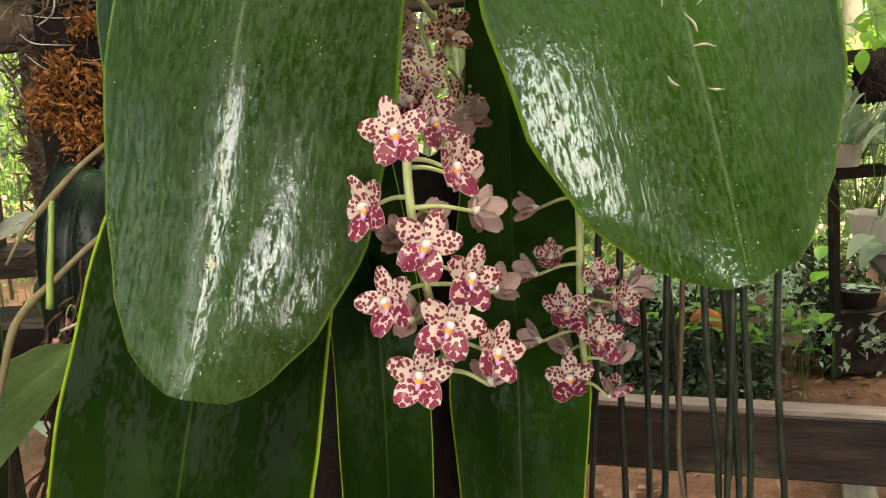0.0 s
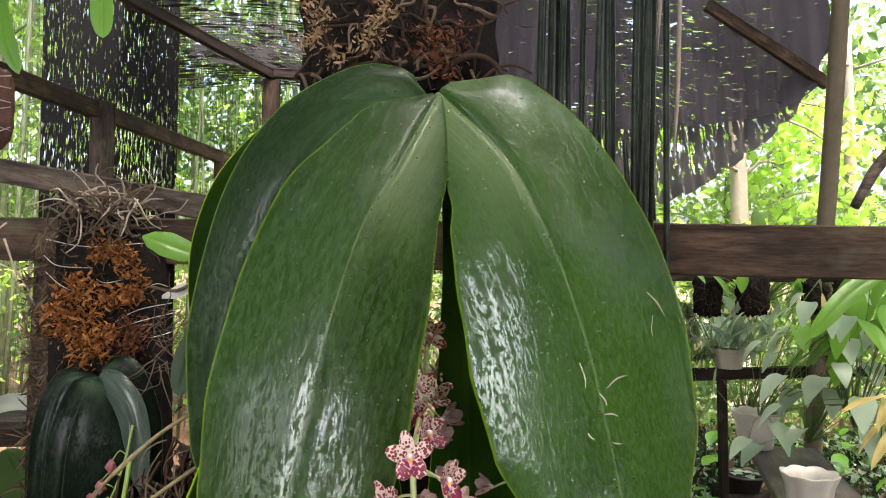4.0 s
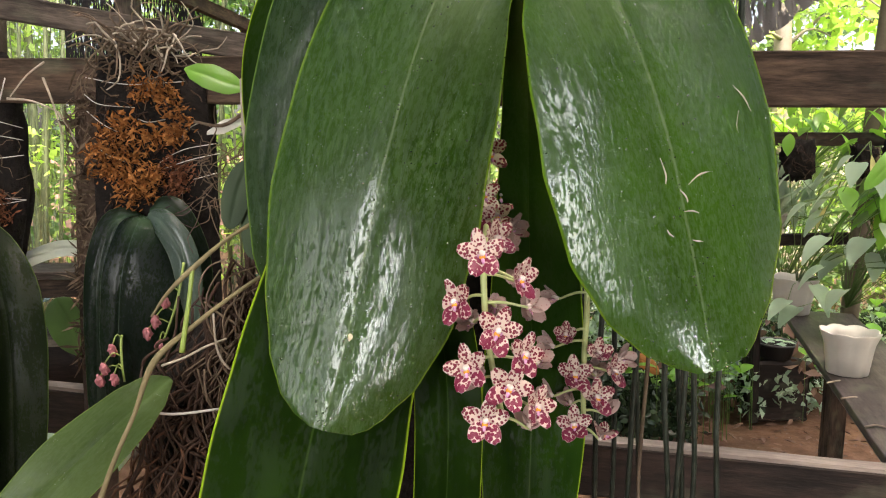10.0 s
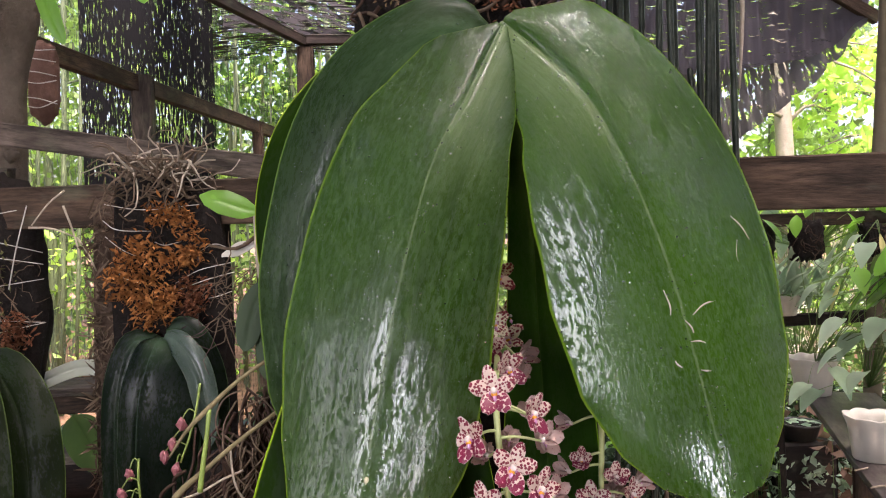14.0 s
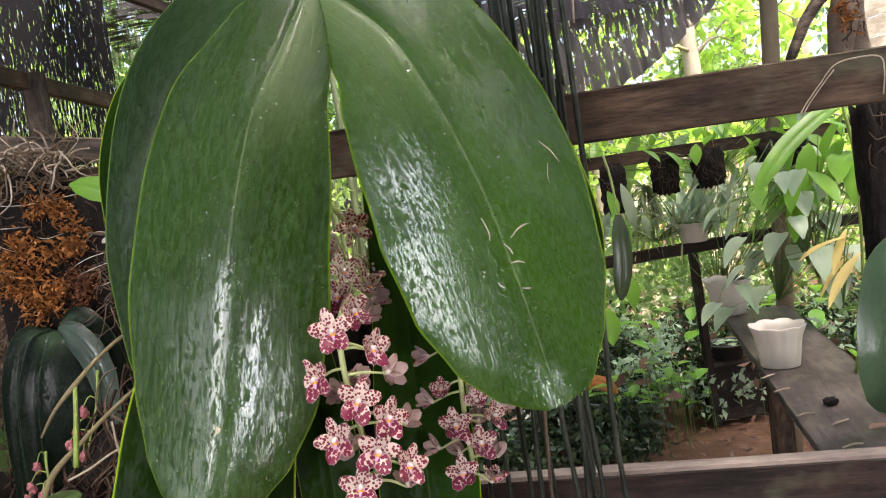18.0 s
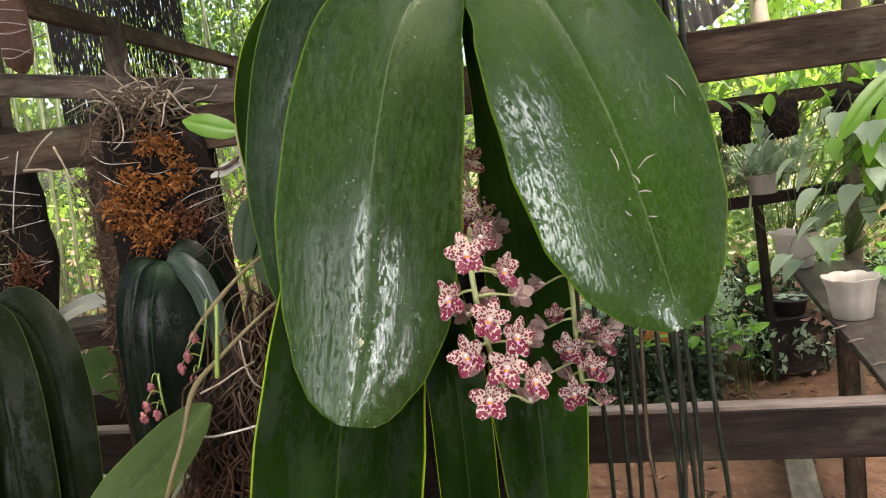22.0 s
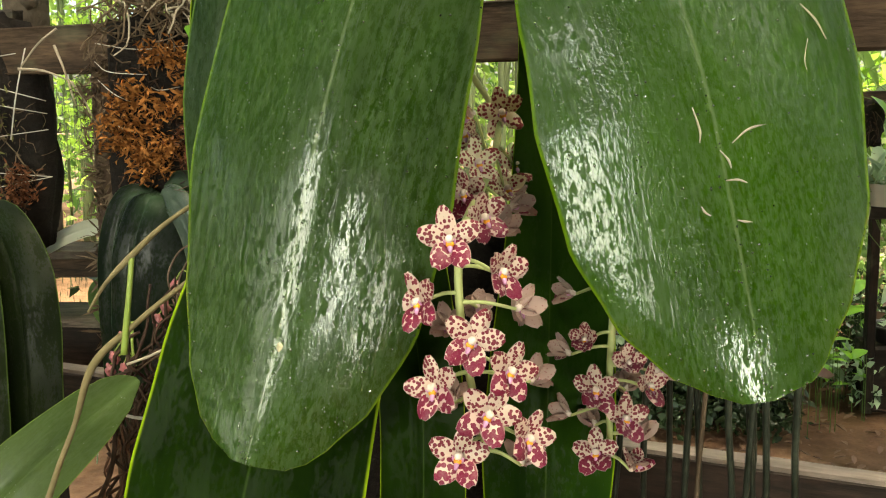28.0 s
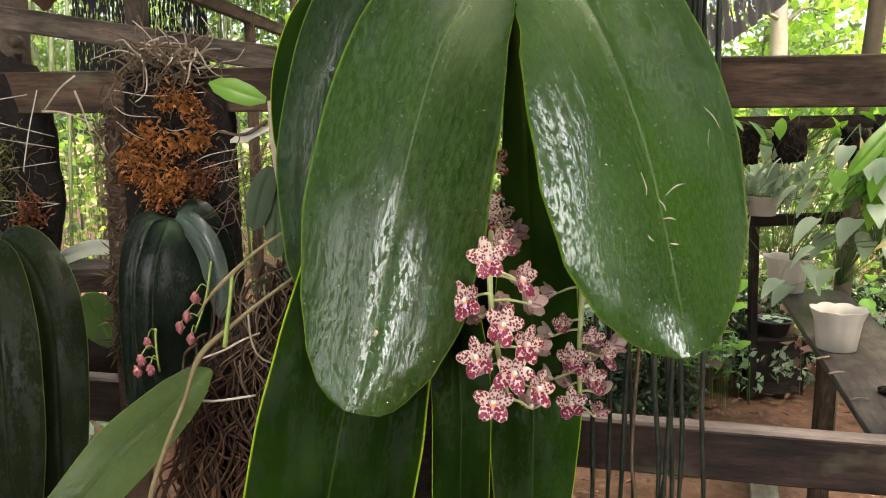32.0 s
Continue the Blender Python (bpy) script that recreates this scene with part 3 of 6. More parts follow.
def plank(name, p, q, height, depth, mat, parent=None, label="", seed=0.0, roll=0.0):
    """A plank whose axis runs from p to q."""
    p, q = Vector(p), Vector(q)
    ob = part(name, plank_mesh((q - p).length, height, depth, seed), mat, parent, label, False)
    d = (q - p).normalized()
    y = Vector((0, 0, 1)).cross(d)
    if y.length < 0.1:
        y = Vector((0, 1, 0))
    y.normalize()
    z = d.cross(y)
    r = Matrix((d, y, z)).transposed().to_4x4()
    ob.matrix_basis = Matrix.Translation((p + q) / 2) @ r @ pose(0, 0, 0, roll)
    return ob


def lump(rx, ry, rz, cuts=4, rough=0.25, seed=0.0, freq=9.0, box=0.0):
    """A rough block: an icosphere drawn towards a box and displaced."""
    bm = bmesh.new()
    bmesh.ops.create_icosphere(bm, subdivisions=cuts, radius=1.0)
    for v in bm.verts:
        d = v.co.copy()
        m = max(abs(d.x), abs(d.y), abs(d.z))
        d = d.lerp(d / m, box)
        k = 1 + rough * noise.noise(d * freq * 0.25 + Vector((seed, 0, 0))) + rough * 0.5 * noise.noise(d * freq + Vector((0, seed, 0)))
        v.co = Vector((d.x * rx, d.y * ry, d.z * rz)) * k
    return bm


def flakes(bm, count, spot, size, rnd, stretch=2.2):
    """Small curled scraps (moss, litter, bark): spot() gives a place and an outward direction."""
    for _ in range(count):
        p, out = spot()
        out = Vector(out).normalized()
        t = (out * rnd.uniform(0.3, 1.0) + Vector((rnd.uniform(-1, 1), rnd.uniform(-1, 1), rnd.uniform(-1, 1)))).normalized()
        s = t.cross(Vector((rnd.uniform(-1, 1), rnd.uniform(-1, 1), rnd.uniform(-1, 1)))).normalized()
        k = size * rnd.uniform(0.5, 1.3)
        nn = t.cross(s)
        p = Vector(p)
        a = [bm.verts.new(p - s * k * 0.15), bm.verts.new(p + s * k * 0.15)]
        b = [bm.verts.new(p + t * k * stretch * 0.5 + s * e * k * 0.34 + nn * k * 0.2) for e in (-1, 1)]
        c = bm.verts.new(p + t * k * stretch + nn * k * rnd.uniform(-0.5, 0.4))
        bm.faces.new((a[0], a[1], b[1], b[0]))
        bm.faces.new((b[0], b[1], c))


def simple_leaf(length, width, arch=0.25, fold=0.2, n=6, heart=False):
    """A cheap pointed leaf along +x from the origin, arching down."""
    bm = bmesh.new()
    rows = []
    for i in range(n + 1):
        u = i / n
        w = width * 0.5 * (math.sin(math.pi * min(1, u * 0.97 + 0.02)) ** 0.8 if not heart else 1.1 * math.sin(math.pi * min(0.985, (0.05 + 0.95 * u) ** 0.58)) ** 0.75)
        x, z = length * u, -arch * length * u * u
        rows.append([bm.verts.new((x, s * max(w, 0.0004), z + fold * w * abs(s))) for s in (-1, -0.5, 0, 0.5, 1)])
    for r, s in zip(rows, rows[1:]):
        for j in range(4):
            bm.faces.new((r[j], s[j], s[j + 1], r[j + 1]))
    return bm


def mesh_of(name, bm, mat):
    me = bpy.data.meshes.new(name)
    bm.normal_update()
    bm.to_mesh(me)
    bm.free()
    me.materials.append(mat)
    me.polygons.foreach_set("use_smooth", [True] * len(me.polygons))
    return me

# ---- ground and distance ----
rnd = random.Random(4)


def ground_sheet():
    bm = bmesh.new()
    n = 46
    vs = {}
    for i in range(n + 1):
        for j in range(n + 1):
            a, b = (i / n - 0.5) * 2, (j / n - 0.5) * 2
            x, y = 60 * a * abs(a) ** 1.6 + 0.6, 60 * b * abs(b) ** 1.6 + 2.4
            z = 0.03 * noise.noise(Vector((x * 1.7, y * 1.7, 0))) + 0.012 * noise.noise(Vector((x * 7, y * 7, 3)))
            vs[i, j] = bm.verts.new((x, y, z - 0.02))
    for i in range(n):
        for j in range(n):
            bm.faces.new((vs[i, j], vs[i + 1, j], vs[i + 1, j + 1], vs[i, j + 1]))
    return bm


tagged(part("ground", ground_sheet(), M_SOIL), "reddish brown soil floor of the shade house", "ground", kind="structure")


def litter():
    bm = bmesh.new()
    for _ in range(3200):
        x, y = rnd.uniform(-0.4, 3.0), rnd.uniform(1.1, 4.6)
        k, a = rnd.uniform(0.006, 0.026), rnd.uniform(0, 6.28)
        t = Vector((math.cos(a), math.sin(a), rnd.uniform(-0.2, 0.3)))
        s = Vector((-math.sin(a), math.cos(a), rnd.uniform(-0.4, 0.4)))
        p = Vector((x, y, rnd.uniform(0.0, 0.02)))
        q = [bm.verts.new(p + t * k * e + s * k * w + Vector((0, 0, h * k))) for e, w, h in ((-1, 0, 0), (-0.3, -0.42, 0.25), (0.5, -0.36, 0.2), (1.1, 0, 0.1), (0.5, 0.36, 0.3), (-0.3, 0.42, 0.2), (0.1, 0, -0.05))]
        for i in range(6):
            bm.faces.new((q[i], q[(i + 1) % 6], q[6]))
    return bm


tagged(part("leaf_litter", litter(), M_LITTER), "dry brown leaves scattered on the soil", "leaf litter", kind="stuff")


def leaf_cloud(count, spot, size, bm=None):
    """Many small diamond leaves with a fold."""
    bm = bm or bmesh.new()
    for _ in range(count):
        p = Vector(spot())
        t = Vector((rnd.gauss(0, 1), rnd.gauss(0, 1), rnd.gauss(-0.5, 0.8))).normalized()
        s = t.cross(Vector((rnd.gauss(0, 1), rnd.gauss(0, 1), rnd.gauss(0, 1)))).normalized()
        k = size * rnd.uniform(0.6, 1.4)
        h = t.cross(s) * k * 0.12
        a, b = bm.verts.new(p), bm.verts.new(p + t * k)
        c, d = bm.verts.new(p + t * k * 0.45 + s * k * 0.28 + h), bm.verts.new(p + t * k * 0.45 - s * k * 0.28 + h)
        bm.faces.new((a, c, b))
        bm.faces.new((a, b, d))
    return bm


def clumps(count, box, spread):
    """Centres of leaf clumps in a box, and a sampler that scatters round them."""
    cs = [(Vector((rnd.uniform(*box[0]), rnd.uniform(*box[1]), rnd.uniform(*box[2]))), rnd.uniform(0.5, 1.2)) for _ in range(count)]

    def spot():
        c, k = rnd.choice(cs)
        return c + Vector((rnd.gauss(0, spread * k), rnd.gauss(0, spread * k), rnd.gauss(0, spread * k * 0.7)))

    return spot


def tree(x, y, height, radius, crown, size, leaves, mat, lean=0.0):
    t = thing("tree", "slender forest tree with a loose light green crown", "tree", "trees behind the shade house", at=(x, y, 0))
    top = Vector((lean, 0.1, height))
    bm = tube([(0, 0, -0.1), (lean * 0.3, 0.03, height * 0.4), (lean * 0.7, 0.06, height * 0.75), top], (radius, radius * 0.35), 8, n=10)
    for i in range(7):
        u = rnd.uniform(0.45, 0.95)
        p = Vector((lean * u, 0.08 * u, height * u))
        d = Vector((rnd.uniform(-1, 1), rnd.uniform(-1, 1), rnd.uniform(0.1, 0.7))) * crown * 0.8
        tube([p, p + d * 0.5 + Vector((0, 0, 0.08)), p + d], (radius * 0.3, radius * 0.08), 5, bm, n=5)
    part("trunk", bm, M_BAMBOO, t)
    cs = [Vector((lean * u + rnd.gauss(0, crown * 0.45), rnd.gauss(0, crown * 0.45), height * u + rnd.gauss(0, 0.25))) for u in [rnd.uniform(0.35, 1.05) for _ in range(26)]]

    def spot():
        return rnd.choice(cs) + Vector((rnd.gauss(0, 0.16), rnd.gauss(0, 0.16), rnd.gauss(0, 0.12)))

    part("crown", leaf_cloud(leaves, spot, size), mat, t)
    return t


for x, y, h, r, c, lean, dark in (
    (-3.3, 6.4, 4.6, 0.05, 1.0, 0.2, 0), (-2.5, 5.6, 4.2, 0.04, 0.9, -0.1, 0), (-1.7, 6.9, 5.0, 0.06, 1.1, 0.1, 0), (-0.9, 6.0, 4.4, 0.04, 0.9, 0.1, 1),
    (0.0, 7.0, 5.0, 0.06, 1.1, -0.2, 0), (0.9, 7.6, 4.8, 0.05, 1.1, 0.2, 1), (1.9, 6.6, 4.4, 0.06, 1.0, 0.0, 0), (2.7, 5.6, 4.0, 0.05, 0.9, 0.1, 0), (3.6, 6.2, 4.6, 0.06, 1.1, -0.2, 0), (-4.4, 5.4, 4.6, 0.06, 1.1, 0.1, 1),
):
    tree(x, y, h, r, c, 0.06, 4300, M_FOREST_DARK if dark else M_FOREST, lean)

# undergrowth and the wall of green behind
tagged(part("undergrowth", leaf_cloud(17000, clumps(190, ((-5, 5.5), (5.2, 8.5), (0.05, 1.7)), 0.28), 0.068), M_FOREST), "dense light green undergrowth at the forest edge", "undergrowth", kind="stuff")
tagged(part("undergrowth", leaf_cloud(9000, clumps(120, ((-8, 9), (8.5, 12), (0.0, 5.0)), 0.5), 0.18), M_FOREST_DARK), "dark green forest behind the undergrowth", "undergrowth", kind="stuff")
# three unseen leaf clouds added round the camera to block sky light
tagged(part("undergrowth", leaf_cloud(4000, clumps(150, ((-10, 10), (-12, -9), (0.0, 0.9)), 0.4), 0.24), M_FOREST_DARK), "unseen low greenery added behind the camera to block sky light", "undergrowth", kind="stuff")
tagged(part("undergrowth", leaf_cloud(4500, clumps(120, ((-9, -5.5), (-4, 6), (0.0, 3.6)), 0.5), 0.24), M_FOREST_DARK), "unseen greenery added on the left to block sky light", "undergrowth", kind="stuff")
tagged(part("undergrowth", leaf_cloud(4500, clumps(120, ((5.8, 9), (-4, 6), (0.0, 3.6)), 0.5), 0.24), M_FOREST_DARK), "unseen greenery added on the right to block sky light", "undergrowth", kind="stuff")
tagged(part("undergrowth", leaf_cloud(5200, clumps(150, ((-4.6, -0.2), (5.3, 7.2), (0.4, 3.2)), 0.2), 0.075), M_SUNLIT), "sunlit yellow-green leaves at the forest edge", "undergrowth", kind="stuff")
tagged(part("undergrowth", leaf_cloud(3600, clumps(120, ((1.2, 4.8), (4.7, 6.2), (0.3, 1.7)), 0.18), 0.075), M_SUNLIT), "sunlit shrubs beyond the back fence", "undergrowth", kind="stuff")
# high leaf cloud added only to shade the undergrowth below
tagged(part("canopy", leaf_cloud(14000, clumps(170, ((-8, 8), (4.9, 12), (3.5, 6.2)), 0.5), 0.13), M_FOREST), "leaf canopy added overhead to shade the undergrowth", "canopy", kind="stuff")


def leafy_tree(x, y, height, radius, low, spread, leaves, size, label):
    """A tree at the clearing's edge: pale trunk, thin limbs and a loose crown of large sunlit leaves."""
    t = thing("tree", label, "tree", "trees at the edge of the clearing", at=(x, y, 0))
    bm = tube([(0, 0, -0.1), (0.02, 0, height * 0.5), (-0.03, 0.02, height)], (radius, radius * 0.7), 10, n=12)
    tips = []
    for i in range(16):
        u = rnd.uniform(low, 1.0)
        p = Vector((0.02 * u, 0, height * u))
        d = Vector((rnd.uniform(-1, 1), rnd.uniform(-0.7, 0.7), rnd.uniform(-0.35, 0.5))) * spread
        tube([p, p + d * 0.5 + Vector((0, 0, 0.06)), p + d - Vector((0, 0, 0.05))], (radius * 0.22, 0.004), 5, bm, n=5)
        tips += [p + d * k for k in (0.45, 0.65, 0.85, 1.0)]
    part("trunk", bm, M_PALE_BARK, t)

    def spot():
        return rnd.choice(tips) + Vector((rnd.gauss(0, 0.09), rnd.gauss(0, 0.09), rnd.gauss(-0.03, 0.07)))

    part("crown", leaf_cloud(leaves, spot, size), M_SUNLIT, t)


leafy_tree(2.47, 4.95, 2.6, 0.07, 0.42, 0.8, 700, 0.085, "pale-barked tree with large sunlit yellow-green leaves")
leafy_tree(1.75, 5.1, 2.4, 0.03, 0.5, 0.7, 520, 0.085, "slender tree with sunlit yellow-green leaves")
leafy_tree(3.3, 5.0, 2.9, 0.05, 0.4, 0.9, 650, 0.09, "bushy tree with sunlit yellow-green leaves")


def saplings():
    bm = bmesh.new()
    for _ in range(70):
        x, y = rnd.uniform(-4.2, 0.4), rnd.uniform(4.9, 6.6)
        k = rnd.uniform(-0.15, 0.15)
        tube([(x, y, 0), (x + k, y, 2.0), (x + 1.6 * k, y, 4.2)], rnd.uniform(0.008, 0.022), 6, bm, n=4)
    return bm


tagged(part("sapling_stems", saplings(), M_BAMBOO), "thin upright greyish green stems of young trees", "saplings", kind="stuff")

# ---- the fence ----


def fence_y(x):
    return 0.70 - 0.31 * (x - 0.9)


fence = thing("fence", "weathered dark wooden rail fence of the shade house", "fence", kind="structure")
plank("rail", (-1.55, fence_y(-1.55) + 0.015, 1.266), (1.7, fence_y(1.7) + 0.015, 1.266), 0.072, 0.03, M_RAIL, fence, "wide weathered brown top rail", 1)
plank("rail", (-1.55, fence_y(-1.55) + 0.016, 0.715), (1.7, fence_y(1.7) + 0.016, 0.700), 0.078, 0.03, M_RAIL_LOW, fence, "dark brown lower rail", 5)
# added thin strip that paints sky light onto the weathered rail top
plank("rail_cap", (-1.55, fence_y(-1.55) + 0.0165, 0.7565), (1.7, fence_y(1.7) + 0.0165, 0.7415), 0.006, 0.028, M_RAIL_TOP_LIT, fence, "weathered rail top, painted paler for the sky light on it", 6)
plank("rail", (-1.35, 1.46, 1.495), (0.02, 1.075, 1.268), 0.042, 0.028, M_RAIL_GREY, fence, "grey slanting rail", 9)
plank("rail", (-1.5, 1.50, 1.332), (-0.80, 1.335, 1.328), 0.034, 0.025, M_RAIL_GREY, fence, "short grey board end", 13)
plank("post", (1.62, 0.54, 0.0), (1.62, 0.54, 1.32), 0.06, 0.06, M_RAIL_LOW, fence, "", 4)
plank("rail", (-1.13, 2.0, 1.752), (-0.62, 5.0, 1.745), 0.06, 0.035, M_RAIL, fence, "brown rail receding to the back", 21)
plank("post", (-0.985, 2.75, 0.0), (-0.985, 2.75, 1.78), 0.07, 0.06, M_RAIL_GREY, fence, "mossy grey post", 23)
plank("post", (-0.79, 4.0, 0.0), (-0.79, 4.0, 1.76), 0.05, 0.05, M_RAIL, fence, "", 25)

# the back fence of the right hand aisle
plank("rail", (0.55, 2.62, 1.20), (2.6, 2.2, 1.225), 0.045, 0.03, M_RAIL, fence, "brown back rail", 31)
plank("rail", (0.75, 2.45, 0.855), (2.4, 2.6, 0.875), 0.04, 0.035, M_RAIL_LOW, fence, "black back rail", 33)
part("post", tube([(1.53, 2.5, 0.0), (1.575, 2.5, 1.0), (1.59, 2.5, 1.35), (1.61, 2.5, 1.65), (1.66, 2.5, 2.6)], 0.031, 14, n=24), M_POLE, fence, "round grey brown pole")
plank("post", (1.5, 3.05, 0.0), (1.47, 3.05, 0.86), 0.034, 0.034, M_RAIL_LOW, fence, "", 37)
plank("post", (-0.54, 4.05, 0.0), (-0.54, 4.05, 2.16), 0.085, 0.085, M_RAIL, fence, "", 39)
plank("post", (2.3, 2.4, 0.0), (2.3, 2.4, 2.6), 0.06, 0.06, M_RAIL, fence, "", 41)
plank("rail", (1.9, 3.0, 2.02), (1.36, 3.0, 2.33), 0.05, 0.03, M_RAIL, fence, "slanting roof brace", 43)
plank("beam", (-1.16, 2.9, 2.31), (-0.54, 4.05, 2.19), 0.05, 0.04, M_RAIL_LOW, fence, "", 45)
plank("beam", (-0.54, 4.05, 2.2), (1.2, 4.05, 2.2), 0.05, 0.05, M_RAIL_LOW, fence, "", 47)

# ---- shade cloth ----


def sheet(w, h, nx, ny, sag):
    bm = bmesh.new()
    vs = [[bm.verts.new(((i / nx - 0.5) * w, (j / ny - 0.5) * h, sag(i / nx, j / ny))) for j in range(ny + 1)] for i in range(nx + 1)]
    for i in range(nx):
        for j in range(ny):
            bm.faces.new((vs[i][j], vs[i + 1][j], vs[i + 1][j + 1], vs[i][j + 1]))
    return bm


def cloth(name, w, h, mat, m, label, sag=lambda a, b: 0.0, nx=24, ny=12):
    ob = part(name, sheet(w, h, nx, ny, sag), mat)
    ob.matrix_basis = m
    return tagged(ob, label, "shade cloth", "shade cloths")


cloth("shade_cloth", 0.62, 1.3, M_NET, pose(-1.26, 3.75, 1.98, 90, 0, 4), "black woven shade cloth hanging upright", lambda a, b: 0.03 * math.sin(9 * a))
cloth("shade_cloth", 3.6, 2.8, M_NET_OPEN, pose(-1.9, 4.7, 1.35, 90, 0, 6), "pale open weave net hanging like a wall", lambda a, b: 0.04 * math.sin(17 * a))
cloth("shade_cloth", 2.3, 2.8, M_NET_ROOF, pose(-0.05, 3.6, 2.48, -8, 0, 0), "ragged black shade cloth roof", lambda a, b: 0.05 * math.sin(6 * a) * b - 0.05 * math.sin(3.1 * b))
cloth("shade_cloth", 1.2, 0.3, M_NET_ROOF, pose(-0.35, 4.1, 2.29, 80, 10, 4), "ragged edge of black shade cloth", lambda a, b: 0.05 * math.sin(8 * a))


HEM = ((0.45, 1.46), (0.9, 1.45), (1.12, 1.487), (1.34, 1.555), (1.51, 1.647), (1.65, 1.756), (1.75, 1.864), (1.83, 1.995), (1.90, 2.20))
SEAM = ((0.45, 1.72), (1.1, 1.80), (1.36, 1.83), (1.60, 1.865), (1.72, 1.90), (1.83, 2.02), (1.90, 2.22))


def drape(lower, upper, pleat, ragged, nx=110, ny=12):
    """A cloth that hangs between two slanting edges, with pleats that deepen downwards."""
    bm = bmesh.new()
    rows = []
    for i in range(nx + 1):
        x = 0.45 + 1.45 * i / nx
        lo, hi = profile(lower, x), profile(upper, x) if isinstance(upper, tuple) else upper
        lo += ragged * noise.noise(Vector((x * 23, 0, 5)))
        rows.append([bm.verts.new((x + 0.03 * (1 - b) * math.sin(7 * x), 3.0 + pleat * (1 - b) * (math.sin(95 * x) + 0.6 * math.sin(47 * x + 1)) + 0.05 * math.sin(5 * x) + 0.10 * b, lo + (hi - lo) * b)) for b in (j / ny for j in range(ny + 1))])
    for r, q in zip(rows, rows[1:]):
        for j in range(ny):
            bm.faces.new((r[j], q[j], q[j + 1], r[j + 1]))
    return bm


droop = thing("shade_cloth", "black shade cloth drooping from the roof with a pleated torn hem", "shade cloth", "shade cloths")
part("cloth", drape(SEAM, 2.75, 0.012, 0.02), M_NET_CLOSE, droop, "dense black cloth")
part("hem", drape(HEM, tuple((x, z + 0.07) for x, z in SEAM), 0.022, 0.03), M_NET_FRAY, droop, "torn grey pleated hem full of holes")
# unseen roof cloths, their weave set to cut the sky light
cloth("shade_cloth", 6.5, 6.2, M_NET_DENSE, pose(-2.5, 0.0, 2.66, 2, 0, 0), "unseen black shade cloth roof that dims the aisle", lambda a, b: -0.05 * math.sin(3.1 * b) + 0.03 * math.sin(14 * a))
cloth("shade_cloth", 5.5, 6.2, M_NET_THIN, pose(3.5, 0.0, 2.66, 2, 0, 0), "unseen thin shade cloth roof that dims the bench", lambda a, b: -0.05 * math.sin(3.1 * b) + 0.03 * math.sin(12 * a))
# unseen wall added to darken leaf reflections, open where the lamps stand
wall = thing("light_block_wall", "unseen dark wall added to block light, with openings for the lamps", "wall", kind="structure")
for x0, x1, z0, z1 in ((-7.6, -6.42, 0.0, 2.72), (-6.42, -4.18, 0.0, 0.98), (-6.42, -4.18, 2.52, 2.72), (-4.18, -3.0, 0.0, 2.72), (-3.0, -1.4, 0.0, 0.86), (-3.0, -1.4, 2.3, 2.72), (-1.4, 0.2, 0.0, 2.72), (0.2, 1.1, 0.0, 0.77), (0.2, 1.1, 1.13, 2.72), (1.1, 1.56, 0.0, 2.72), (1.56, 2.6, 0.41, 2.72), (2.6, 6.0, 0.0, 2.72)):
    part("panel", plank_mesh(x1 - x0, z1 - z0, 0.06, x0), M_RAIL_LOW, wall, "", False).location = ((x0 + x1) / 2, -3.1, (z0 + z1) / 2)

